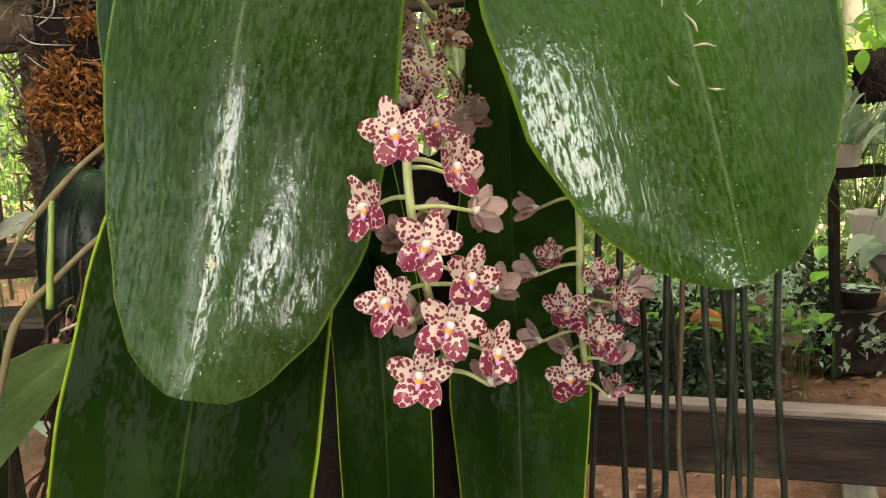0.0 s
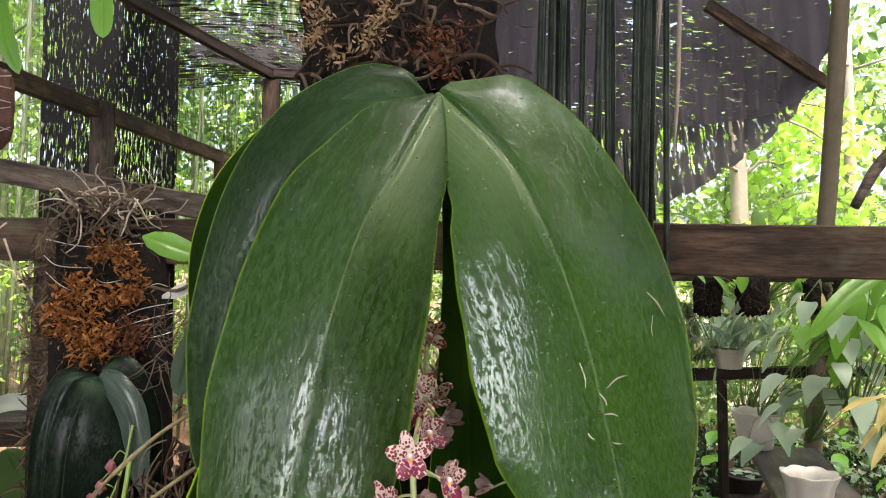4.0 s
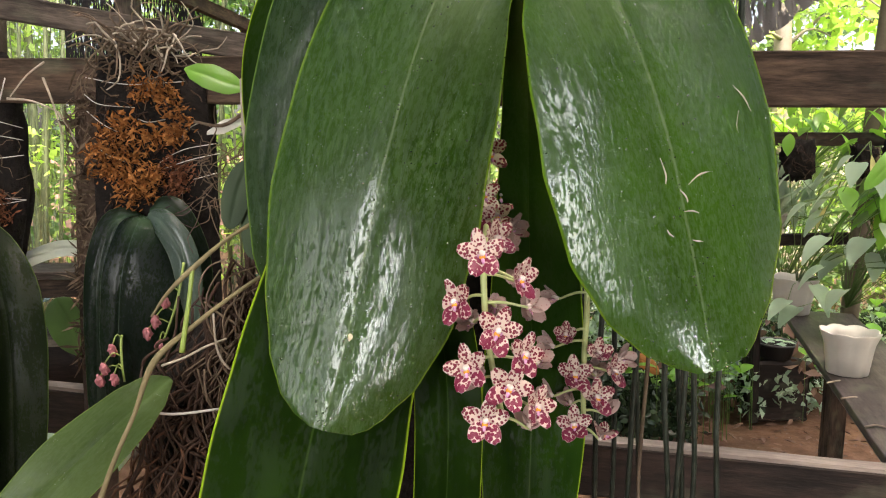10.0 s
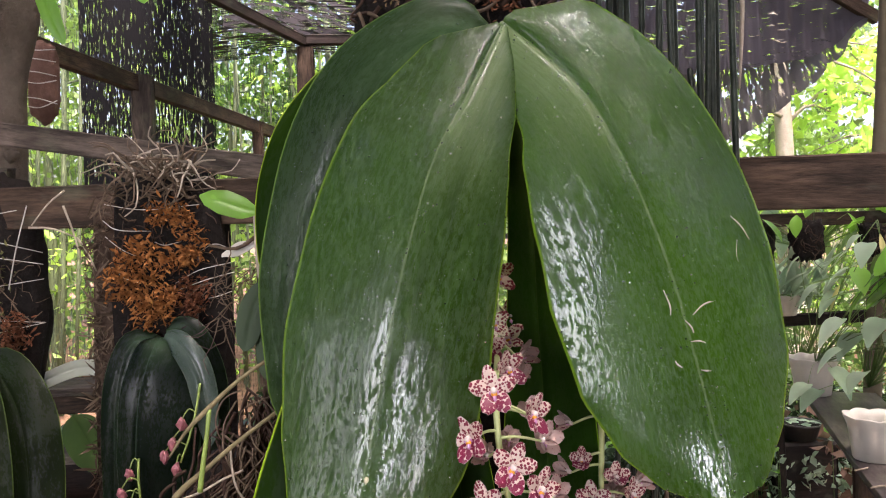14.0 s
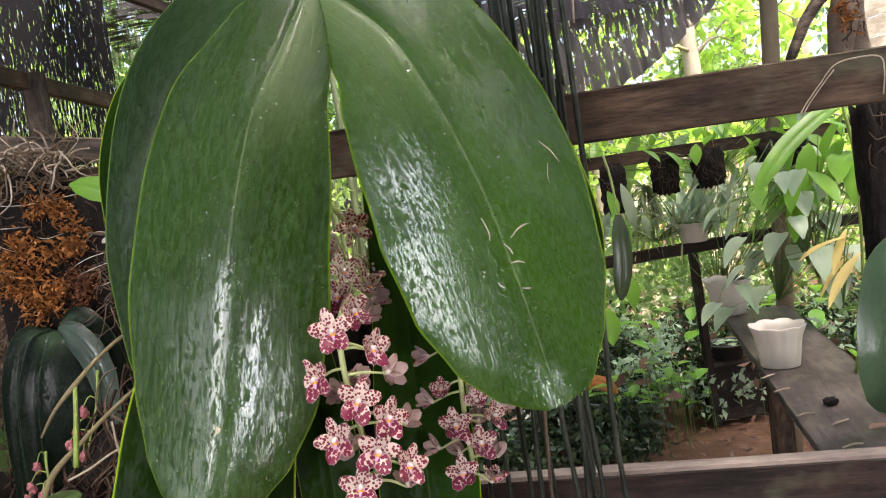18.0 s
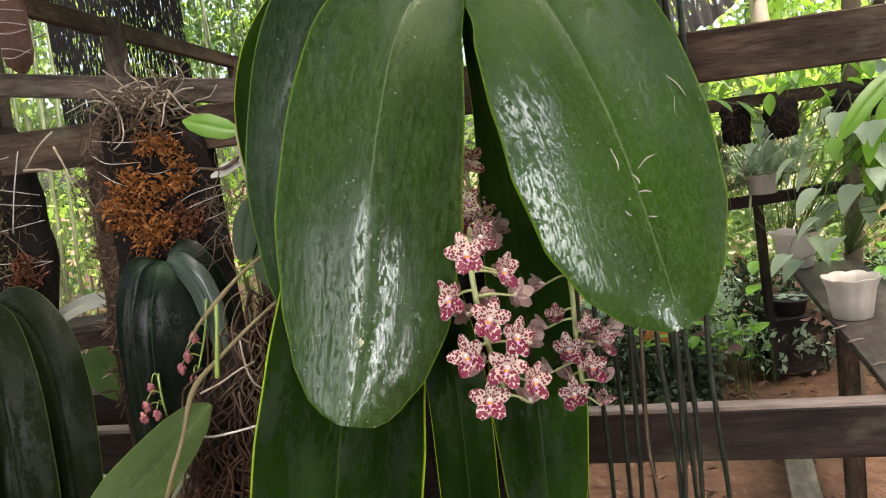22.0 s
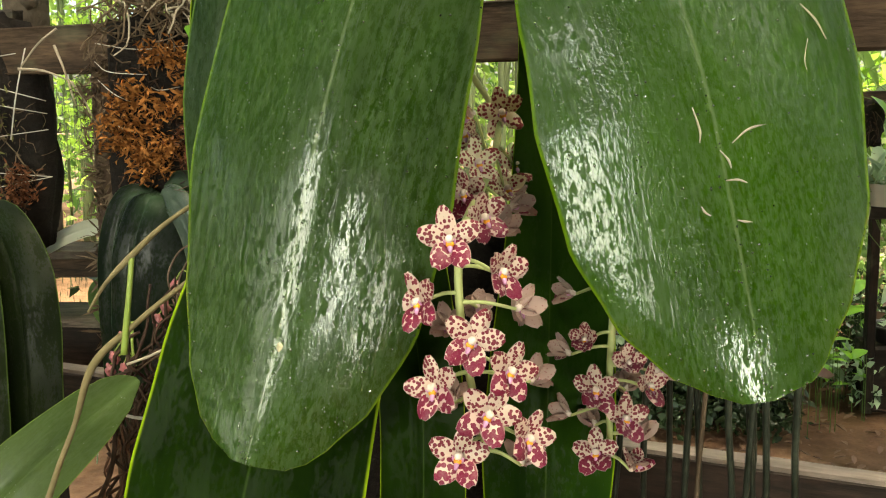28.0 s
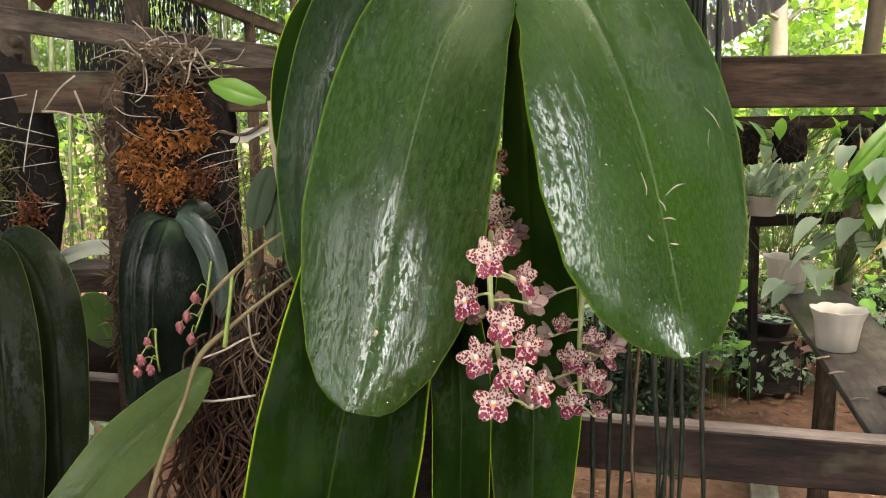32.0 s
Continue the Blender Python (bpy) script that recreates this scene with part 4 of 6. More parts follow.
# ---- the large orchid ----
orchid = thing("giant_orchid", "giant moth orchid with huge wet drooping leaves and spotted flowers", "orchid", at=(0, 0, 0))
W = lambda *v: list(zip((0, 0.08, 0.2, 0.35, 0.5, 0.65, 0.8, 0.9, 0.96, 0.985, 1.0), v))
LEAVES = (
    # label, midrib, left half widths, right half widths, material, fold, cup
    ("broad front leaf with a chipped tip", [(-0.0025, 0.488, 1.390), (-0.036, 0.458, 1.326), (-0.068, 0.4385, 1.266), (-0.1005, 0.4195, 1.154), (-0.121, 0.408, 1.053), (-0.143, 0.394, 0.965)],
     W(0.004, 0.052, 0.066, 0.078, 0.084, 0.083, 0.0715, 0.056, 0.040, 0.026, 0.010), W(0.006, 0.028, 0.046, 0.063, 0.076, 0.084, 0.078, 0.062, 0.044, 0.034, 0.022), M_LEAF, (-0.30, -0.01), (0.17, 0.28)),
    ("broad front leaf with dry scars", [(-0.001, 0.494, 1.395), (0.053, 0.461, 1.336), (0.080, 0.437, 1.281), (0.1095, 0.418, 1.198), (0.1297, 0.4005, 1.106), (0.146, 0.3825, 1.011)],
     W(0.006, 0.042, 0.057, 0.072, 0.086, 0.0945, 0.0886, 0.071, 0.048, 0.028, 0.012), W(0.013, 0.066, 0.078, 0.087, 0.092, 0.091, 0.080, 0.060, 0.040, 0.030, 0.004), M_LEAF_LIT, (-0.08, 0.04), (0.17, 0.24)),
    ("arching leaf behind, darkened for shade", [(-0.01, 0.515, 1.384), (-0.064, 0.515, 1.384), (-0.122, 0.515, 1.322), (-0.15, 0.515, 1.2), (-0.152, 0.505, 1.08), (-0.145, 0.50, 0.98)],
     W(0.012, 0.034, 0.042, 0.052, 0.062, 0.068, 0.06, 0.042, 0.026, 0.0169, 0.001), W(0.012, 0.04, 0.06, 0.07, 0.07, 0.07, 0.06, 0.042, 0.026, 0.0169, 0.001), M_LEAF_REAR, 0.02, 0.3),
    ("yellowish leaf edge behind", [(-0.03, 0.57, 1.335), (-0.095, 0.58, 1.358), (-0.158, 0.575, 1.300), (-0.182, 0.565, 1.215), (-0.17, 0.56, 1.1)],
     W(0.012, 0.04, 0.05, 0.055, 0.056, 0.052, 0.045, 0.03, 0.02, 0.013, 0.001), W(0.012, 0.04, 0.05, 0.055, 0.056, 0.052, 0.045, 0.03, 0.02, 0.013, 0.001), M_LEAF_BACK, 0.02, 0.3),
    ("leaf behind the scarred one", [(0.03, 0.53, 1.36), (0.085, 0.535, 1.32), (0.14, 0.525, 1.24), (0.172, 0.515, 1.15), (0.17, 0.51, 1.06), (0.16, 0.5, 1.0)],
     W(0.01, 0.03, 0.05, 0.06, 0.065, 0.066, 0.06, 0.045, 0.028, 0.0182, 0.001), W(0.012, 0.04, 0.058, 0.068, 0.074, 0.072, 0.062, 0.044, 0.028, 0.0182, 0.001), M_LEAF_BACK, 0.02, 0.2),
    ("long lower leaf with a lime margin painted as backlit", [(-0.04, 0.5, 1.34), (-0.105, 0.485, 1.15), (-0.142, 0.452, 1.0), (-0.168, 0.43, 0.88), (-0.19, 0.425, 0.74)],
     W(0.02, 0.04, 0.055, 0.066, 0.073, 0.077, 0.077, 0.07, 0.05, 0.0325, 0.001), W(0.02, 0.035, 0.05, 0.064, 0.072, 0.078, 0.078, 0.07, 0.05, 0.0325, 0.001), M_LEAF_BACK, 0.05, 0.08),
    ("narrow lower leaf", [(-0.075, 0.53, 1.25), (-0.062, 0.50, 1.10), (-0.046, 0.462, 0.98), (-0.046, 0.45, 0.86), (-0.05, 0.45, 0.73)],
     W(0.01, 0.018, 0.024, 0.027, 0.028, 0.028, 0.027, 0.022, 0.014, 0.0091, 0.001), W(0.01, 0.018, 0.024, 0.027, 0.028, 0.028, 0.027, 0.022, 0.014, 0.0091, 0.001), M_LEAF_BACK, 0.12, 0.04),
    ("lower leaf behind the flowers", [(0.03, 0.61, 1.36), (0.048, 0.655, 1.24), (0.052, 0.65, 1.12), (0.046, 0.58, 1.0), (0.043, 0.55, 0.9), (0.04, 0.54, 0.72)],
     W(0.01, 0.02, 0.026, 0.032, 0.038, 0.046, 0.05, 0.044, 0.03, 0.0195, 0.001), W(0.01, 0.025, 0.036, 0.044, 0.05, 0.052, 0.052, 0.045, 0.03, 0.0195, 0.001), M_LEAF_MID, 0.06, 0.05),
)
FRONT = {}
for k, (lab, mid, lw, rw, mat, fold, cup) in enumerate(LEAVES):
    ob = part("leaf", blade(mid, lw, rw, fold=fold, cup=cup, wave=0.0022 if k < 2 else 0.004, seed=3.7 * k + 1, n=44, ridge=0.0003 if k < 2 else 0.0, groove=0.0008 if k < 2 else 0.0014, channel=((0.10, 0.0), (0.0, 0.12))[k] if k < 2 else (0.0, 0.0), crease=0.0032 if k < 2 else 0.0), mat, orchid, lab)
    if k < 2:
        FRONT["scarred" if k else "chipped"] = ob

# mount
part("mount_slab", lump(0.10, 0.045, 0.24, 4, 0.14, 2.0, 14, 0.75), M_FERN, orchid, "black tree fern slab").location = (-0.03, 0.64, 1.63)
part("mount_slab", lump(0.115, 0.03, 0.25, 4, 0.14, 6.0, 14, 0.7), M_FERN, orchid, "black tree fern slab behind the lower leaves").location = (-0.06, 0.69, 0.82)

# ---- flowers ----


def tepal_mesh(name, length, width, curl, blunt=0.8, dip=0.0, mat=None):
    """A petal along +y from the flower's centre, its face to +z; front and back have their own look."""
    bm = bmesh.new()
    uv = bm.loops.layers.uv.new("UVMap")
    n, across = 8, (-1, -0.6, 0, 0.6, 1)
    front, back, marks = [], [], []
    for i in range(n + 1):
        u = i / n
        w = width * 0.5 * max(0.05, math.sin(math.pi * (0.11 + 0.845 * u)) ** blunt)
        f, b, mk = [], [], []
        for a in across:
            z = 0.16 * width * (1 - a * a) * 0.6 + curl * length * (u - 0.4) ** 2 - dip * u * length
            p = Vector((a * w, 0.0015 + u * length, z))
            f.append(bm.verts.new(p)), b.append(bm.verts.new(p - Vector((0, 0, 0.0007))))
            mk.append((0.5 + 0.5 * a * min(1, w / (0.5 * width)), u))
        front.append(f), back.append(b), marks.append(mk)
    for i in range(n):
        for j in range(len(across) - 1):
            ms = [marks[i][j], marks[i][j + 1], marks[i + 1][j + 1], marks[i + 1][j]]
            g = bm.faces.new((front[i][j], front[i][j + 1], front[i + 1][j + 1], front[i + 1][j]))
            h = bm.faces.new((back[i][j], back[i + 1][j], back[i + 1][j + 1], back[i][j + 1]))
            for lp, q in zip(g.loops, ms):
                lp[uv].uv = q
            for lp, q in zip(h.loops, (ms[0], ms[3], ms[2], ms[1])):
                lp[uv].uv = q
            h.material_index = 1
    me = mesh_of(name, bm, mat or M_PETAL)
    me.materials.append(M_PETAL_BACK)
    return me


SEPAL = tepal_mesh("sepal", 0.0196, 0.0118, -0.10, 0.7)
LOWER = tepal_mesh("sepal", 0.0196, 0.0146, -0.20, 0.6, mat=M_PETAL_RICH)
PETAL = tepal_mesh("petal", 0.0186, 0.0136, -0.14, 0.6)
TOP_SEPAL = tepal_mesh("sepal", 0.0186, 0.0116, -0.12, 0.65, mat=M_PETAL_TOP_LIT)
TOP_PETAL = tepal_mesh("petal", 0.0178, 0.0124, -0.12, 0.6, mat=M_PETAL_TOP_LIT)


def lip_mesh():
    bm = tube([(0, -0.001, 0.001), (0, -0.003, 0.0035), (0, -0.005, 0.006), (0, -0.0075, 0.007)], (0.0010, 0.0013, 0.0017, 0.0008), 8, n=8)
    for s in (-1, 1):
        tube([(s * 0.001, -0.002, 0.002), (s * 0.0028, -0.002, 0.004), (s * 0.0032, 0.0, 0.006)], (0.0011, 0.0006), 6, bm, n=4)
    return mesh_of("lip", bm, M_LIP)


def column_mesh():
    bm = tube([(0, 0, -0.002), (0, 0.0008, 0.0025), (0, 0.0003, 0.0055), (0, -0.0012, 0.0072)], (0.0022, 0.0025, 0.0028, 0.0014), 8, n=8)
    return mesh_of("column", bm, M_COLUMN)


LIP, COLUMN = lip_mesh(), column_mesh()
CALLUS = mesh_of("callus", lump(0.0026, 0.0023, 0.0021, 2, 0.1), M_CALLUS)


def flower(parent, place, yaw, pitch, roll=0.0, size=1.0, close=0.0, top=False):
    """A blotched flower facing yaw (0: towards -y, + turns to +x) and pitch (up); close folds the tepals forward."""
    m = Matrix.Translation(place) @ Euler((radians(90 + pitch), 0, radians(yaw)), "XYZ").to_matrix().to_4x4() @ pose(0, 0, 0, 0, 0, roll) @ Matrix.Scale(size * 0.93, 4)
    f = share("flower", COLUMN, parent, m)
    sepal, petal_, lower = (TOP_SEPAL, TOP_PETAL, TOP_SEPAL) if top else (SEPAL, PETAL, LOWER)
    for mesh, nm, ang, tip in ((sepal, "sepal", 0, 10), (petal_, "petal", 66, 11), (petal_, "petal", -66, 11), (lower, "sepal", 146, 20), (lower, "sepal", -146, 20)):
        jig = rnd.uniform(-7, 7)
        share(nm, mesh, f, pose(0, 0, 0, 0, 0, ang + jig) @ pose(0, 0, 0, tip * rnd.uniform(0.2, 1.9) + close))
    share("lip", LIP, f)
    share("callus", CALLUS, f, pose(0, -0.0024, 0.0048))
    return f


def raceme(stem, flowers, radius):
    """A hanging flower spike: stem through the points; flowers as (x, y, z, yaw, pitch, roll, size, close, top)."""
    part("flower_stem", tube(stem, (radius, radius * 0.8), 8, n=40), M_STALK, orchid, "pale green flower stem")
    pts = spline(stem, 60)
    for x, y, z, yaw, pitch, roll, size, close, top in flowers:
        c = Vector((x, y, z))
        face = Euler((radians(90 + pitch), 0, radians(yaw)), "XYZ").to_matrix() @ Vector((0, 0, 1))
        near = min(pts, key=lambda p: (p - c).length + abs(p.z - z - 0.006))
        back = c - face * 0.002
        part("flower_stalk", tube([near, near.lerp(back, 0.45) + Vector((0, 0, 0.002)), back], (0.0015, 0.0011), 6, n=6), M_STALK, orchid)
        flower(orchid, c, yaw, pitch, roll, size, close + (26 if abs(yaw) > 100 else 0), top)


raceme([(-0.05, 0.60, 1.25), (-0.022, 0.635, 1.205), (0.004, 0.645, 1.165), (0.004, 0.62, 1.14), (-0.004, 0.55, 1.118), (-0.018, 0.455, 1.096), (-0.021, 0.434, 1.07), (-0.018, 0.432, 1.03), (-0.011, 0.43, 0.992), (-0.004, 0.43, 0.961)], (
    (-0.025, 0.418, 1.093, -4, -10, 8, 1.05, 0, 0), (0.003, 0.418, 1.074, 40, -10, -14, 0.98, 22, 0), (-0.043, 0.424, 1.055, -34, -8, 24, 1.0, 8, 0), (-0.013, 0.412, 1.035, 6, -10, -26, 1.06, 2, 0),
    (-0.034, 0.416, 1.005, -30, -10, 22, 1.02, 6, 0), (0.009, 0.42, 1.015, 26, -8, -24, 1.0, 8, 0), (-0.003, 0.412, 0.991, 8, -10, -28, 1.06, 2, 0), (0.02, 0.422, 0.972, 34, -12, -26, 0.98, 12, 0),
    (-0.02, 0.414, 0.963, -6, -22, -8, 1.06, 4, 0), (0.018, 0.434, 0.951, 165, -24, 0, 0.95, 14, 0), (0.015, 0.434, 1.049, 140, 4, 0, 0.95, 10, 0), (-0.024, 0.446, 0.986, -165, -10, 0, 0.95, 8, 0),
    (0.024, 0.438, 1.003, 150, -14, 0, 0.9, 14, 0), (-0.027, 0.45, 1.034, -150, 0, 0, 0.9, 10, 0), (-0.01, 0.447, 1.047, 175, 10, 0, 0.85, 10, 0), (0.006, 0.444, 1.068, 150, 0, 0, 0.9, 10, 0),
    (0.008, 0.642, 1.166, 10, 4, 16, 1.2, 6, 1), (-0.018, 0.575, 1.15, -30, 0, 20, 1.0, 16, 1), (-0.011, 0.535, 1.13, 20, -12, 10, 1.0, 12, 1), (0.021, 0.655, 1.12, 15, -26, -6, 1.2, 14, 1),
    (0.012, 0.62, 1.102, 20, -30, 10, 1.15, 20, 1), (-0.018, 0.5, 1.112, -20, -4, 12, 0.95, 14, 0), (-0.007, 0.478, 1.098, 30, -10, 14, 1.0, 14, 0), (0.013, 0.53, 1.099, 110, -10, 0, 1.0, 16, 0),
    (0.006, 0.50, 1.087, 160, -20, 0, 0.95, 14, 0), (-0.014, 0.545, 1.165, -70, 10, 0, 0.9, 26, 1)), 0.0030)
raceme([(0.075, 0.545, 1.16), (0.085, 0.535, 1.08), (0.087, 0.53, 1.03), (0.086, 0.53, 0.976), (0.088, 0.53, 0.915)], (
    (0.074, 0.516, 0.969, -2, -26, 0, 1.02, 20, 0), (0.075, 0.516, 0.922, -4, -28, 4, 1.02, 14, 0), (0.096, 0.52, 0.947, 10, -20, -6, 1.0, 14, 0), (0.098, 0.526, 0.986, 6, -24, 0, 0.92, 34, 0),
    (0.104, 0.528, 0.905, 60, -64, 0, 0.9, 40, 0), (0.058, 0.526, 1.038, -120, -6, 0, 0.85, 22, 0), (0.056, 0.528, 0.993, -130, -14, 0, 0.9, 16, 0), (0.067, 0.524, 1.004, -20, -24, 0, 0.8, 40, 0),
    (0.057, 0.53, 0.946, -125, -14, 0, 0.88, 18, 0), (0.113, 0.53, 0.968, 40, -14, -10, 0.95, 16, 0), (0.11, 0.534, 0.927, 150, -24, 0, 0.95, 18, 0), (0.12, 0.535, 0.978, 110, -10, 0, 0.95, 14, 0),
    (0.078, 0.54, 0.935, -165, -10, 0, 0.9, 14, 0), (0.1, 0.542, 0.962, 165, -10, 0, 0.95, 12, 0)), 0.0030)

# ---- strap leaves that hang beside the orchid ----
straps = thing("hanging_strap_plant", "hanging plant with long dark cord-like leaves", "hanging plant")
for i in range(17):
    x = 0.135 + 0.0092 * i + rnd.uniform(-0.004, 0.004)
    y = 0.70 + rnd.uniform(-0.03, 0.05)
    low = rnd.uniform(0.55, 0.7) if i % 3 else rnd.uniform(1.28, 1.4)
    k = rnd.uniform(-0.02, 0.03)
    part("leaf", tube([(x - k * 0.4, y, 1.75), (x - 0.1 * k, y, 1.45), (x + 0.2 * k + rnd.uniform(-0.006, 0.006), y, 1.1), (x + 0.4 * k + rnd.uniform(-0.008, 0.008), y, 0.5 * (1.1 + low) + 0.05), (x + 0.8 * k + rnd.uniform(-0.008, 0.008), y, 0.3 * 1.1 + 0.7 * low), (x + 1.2 * k, y, low)], (0.0056, 0.004), 6, n=14, flat=0.7), M_STRAP, straps)
part("root", tube([(0.20, 0.69, 1.3), (0.202, 0.685, 1.0), (0.196, 0.685, 0.8), (0.203, 0.685, 0.72), (0.20, 0.685, 0.6)], (0.0026, 0.002), 6, n=18), M_FIBRE, straps, "thin brown aerial root")
for x, y, z in ((0.305, 0.72, 1.37), (0.275, 0.70, 1.49)):
    part("root", tube([(x + 0.012, y, 1.75), (x + 0.006, y, 1.6), (x + 0.004, y, z + 0.08), (x, y, z)], (0.0028, 0.0028, 0.0027, 0.0012), 8, n=14), M_ROOT_PALE, straps, "pale aerial root with a green tip")

# ---- bench, pots and plants of the right hand aisle ----
bench = thing("bench", "low grey wooden plank bench with nails and debris", "bench")
plank("bench_top", (0.862, 0.93, 0.604), (1.412, 2.46, 0.604), 0.022, 0.23, M_BENCH, bench, "", 51)
for x, y in ((1.10, 1.79), (0.83, 1.0), (0.98, 0.95), (1.455, 2.40)):
    plank("leg", (x, y, 0.0), (x, y, 0.592), 0.045, 0.04, M_RAIL, bench, "", x)


def fluted_pot(name, radius, height, mat, label, at, waves=8):
    bm = bmesh.new()
    n = 64
    prof = ((0.74, 0.0), (0.76, 0.02), (0.86, 0.55), (0.9, 0.72), (0.96, 0.82), (1.06, 0.97), (1.07, 1.0), (1.02, 1.0), (0.92, 0.84), (0.84, 0.7), (0.72, 0.1))
    rings = []
    for r, h in prof:
        ring = []
        for j in range(n):
            a = 2 * math.pi * j / n
            w = abs(math.cos(a * waves / 2))
            k = radius * r * (1 - 0.05 + 0.075 * w * (0.35 + 0.65 * h))
            ring.append(bm.verts.new((k * math.cos(a), k * math.sin(a), height * h * (1 + (0.04 * (w - 0.5) if h > 0.9 else 0)))))
        rings.append(ring)
    for a, b in zip(rings, rings[1:]):
        for j in range(n):
            bm.faces.new((a[j], a[(j + 1) % n], b[(j + 1) % n], b[j]))
    bm.faces.new(rings[0][::-1])
    bm.faces.new(rings[-1])
    bmesh.ops.recalc_face_normals(bm, faces=bm.faces)
    ob = part(name, bm, mat)
    ob.location = at
    return tagged(ob, label, "flower pot", "flower pots")


fluted_pot("flower_pot", 0.067, 0.108, M_POT, "empty white fluted plastic pot on the bench", (1.077, 1.715, 0.615))
fluted_pot("flower_pot", 0.078, 0.125, M_POT, "dusty white plastic pot with a climbing plant", (1.31, 2.44, 0.615))

# ---- main mount: moss, roots and fibre above the crown ----


def curls(count, spot, length, radius, rnd_, bm=None, droop=0.0):
    """Loose curling roots, each a short bent tube."""
    bm = bm or bmesh.new()
    for _ in range(count):
        p = Vector(spot())
        d = Vector((rnd_.gauss(0, 1), rnd_.gauss(0, 0.5), rnd_.gauss(-droop, 0.7))).normalized()
        k = length * rnd_.uniform(0.5, 1.3)
        pts = [p]
        for _ in range(4):
            d = (d + Vector((rnd_.gauss(0, 0.55), rnd_.gauss(0, 0.35), rnd_.gauss(-0.15 * droop, 0.55)))).normalized()
            pts.append(pts[-1] + d * k / 4)
        r = radius * rnd_.uniform(0.6, 1.3)
        tube(pts, (r, r * 0.5), 5, bm, n=8)
    return bm


def loose_roots(count, spot, length, radius, rnd_, mat, parent, label="", droop=0.0):
    """Curling roots, each one a part of its own."""
    for i in range(count):
        part("root", curls(1, spot, length, radius, rnd_, droop=droop), mat, parent, label)


def box_spot(cx, cy, cz, rx, ry, rz, r):
    return lambda: (cx + r.uniform(-rx, rx), cy + r.uniform(-ry, ry), cz + r.uniform(-rz, rz))


def moss(bm, mat, parent, label):
    tagged(part("moss", bm, mat, parent, label), kind="stuff")


def tufts(centres, count, size, r, spread=0.012, out=(0, -1, 0.1)):
    """Moss flakes gathered in tufts."""
    bm = bmesh.new()

    def spot():
        c = Vector(r.choice(centres))
        return c + Vector((r.gauss(0, spread), r.gauss(-0.004, 0.006), r.gauss(0, spread))), out

    flakes(bm, count, spot, size, r)
    return bm


r2 = random.Random(11)
loose_roots(75, box_spot(-0.03, 0.59, 1.47, 0.085, 0.015, 0.05, r2), 0.06, 0.0022, r2, M_ROOT_DARK, orchid, droop=0.6)
loose_roots(26, box_spot(-0.05, 0.575, 1.46, 0.09, 0.015, 0.05, r2), 0.05, 0.0022, r2, M_FIBRE, orchid, droop=0.6)
moss(tufts([(-0.115 + 0.012 * r2.uniform(-1, 1), 0.565, 1.45 + 0.02 * i) for i in range(3)] + [(-0.064, 0.56, 1.452), (-0.058, 0.56, 1.47), (-0.05, 0.56, 1.485), (-0.095, 0.56, 1.436)], 420, 0.0036, r2, 0.008), M_MOSS_TAN, orchid, "pale tan dry moss")
moss(tufts([(0.008, 0.56, 1.451), (0.016, 0.56, 1.436), (0.004, 0.56, 1.43), (-0.012, 0.56, 1.455), (0.02, 0.56, 1.46)], 300, 0.0036, r2, 0.010), M_MOSS_RED, orchid, "reddish dry moss")
part("root", tube([(0.008, 0.565, 1.425), (0.022, 0.55, 1.436), (0.04, 0.545, 1.44), (0.056, 0.545, 1.434), (0.07, 0.55, 1.418)], (0.0035, 0.0022), 7, n=16), M_ROOT_DARK, orchid, "brown root arching over the leaf")

# dry scars and a pale spot on the front leaves


def scar(points, lift=0.0):
    part("scar", tube([(x, y - lift, z) for x, y, z in points], (0.0003, 0.0007, 0.0003), 5, n=10), M_SCAR, orchid, "thin dry scar on the leaf")


def on_face(ob, x, z):
    """The y of a leaf's face at x, z, seen from -y."""
    vs = [v.co for v in ob.data.vertices]
    near = sorted(vs, key=lambda c: (c.x - x) ** 2 + (c.z - z) ** 2)[:6]
    w = [1 / (1e-7 + (c.x - x) ** 2 + (c.z - z) ** 2) for c in near]
    return sum(c.y * k for c, k in zip(near, w)) / sum(w) - 0.0012


for pts in (((0.165, 1.225), (0.175, 1.215), (0.182, 1.204)), ((0.171, 1.204), (0.169, 1.191), (0.174, 1.181)), ((0.128, 1.148), (0.138, 1.156), (0.155, 1.159)), ((0.107, 1.167), (0.111, 1.155), (0.111, 1.148)),
            ((0.122, 1.144), (0.126, 1.139), (0.128, 1.134)), ((0.125, 1.128), (0.131, 1.1285), (0.136, 1.127)), ((0.112, 1.114), (0.114, 1.111), (0.117, 1.109)), ((0.131, 1.107), (0.135, 1.1062), (0.139, 1.106))):
    scar([(x, on_face(FRONT["scarred"], x, z) - 0.0002, z) for x, z in pts])
part("spot", lump(0.0022, 0.0008, 0.004, 2, 0.3, 1.0), M_SCAR, orchid, "pale dry spot").location = (-0.123, on_face(FRONT["chipped"], -0.123, 1.031), 1.031)

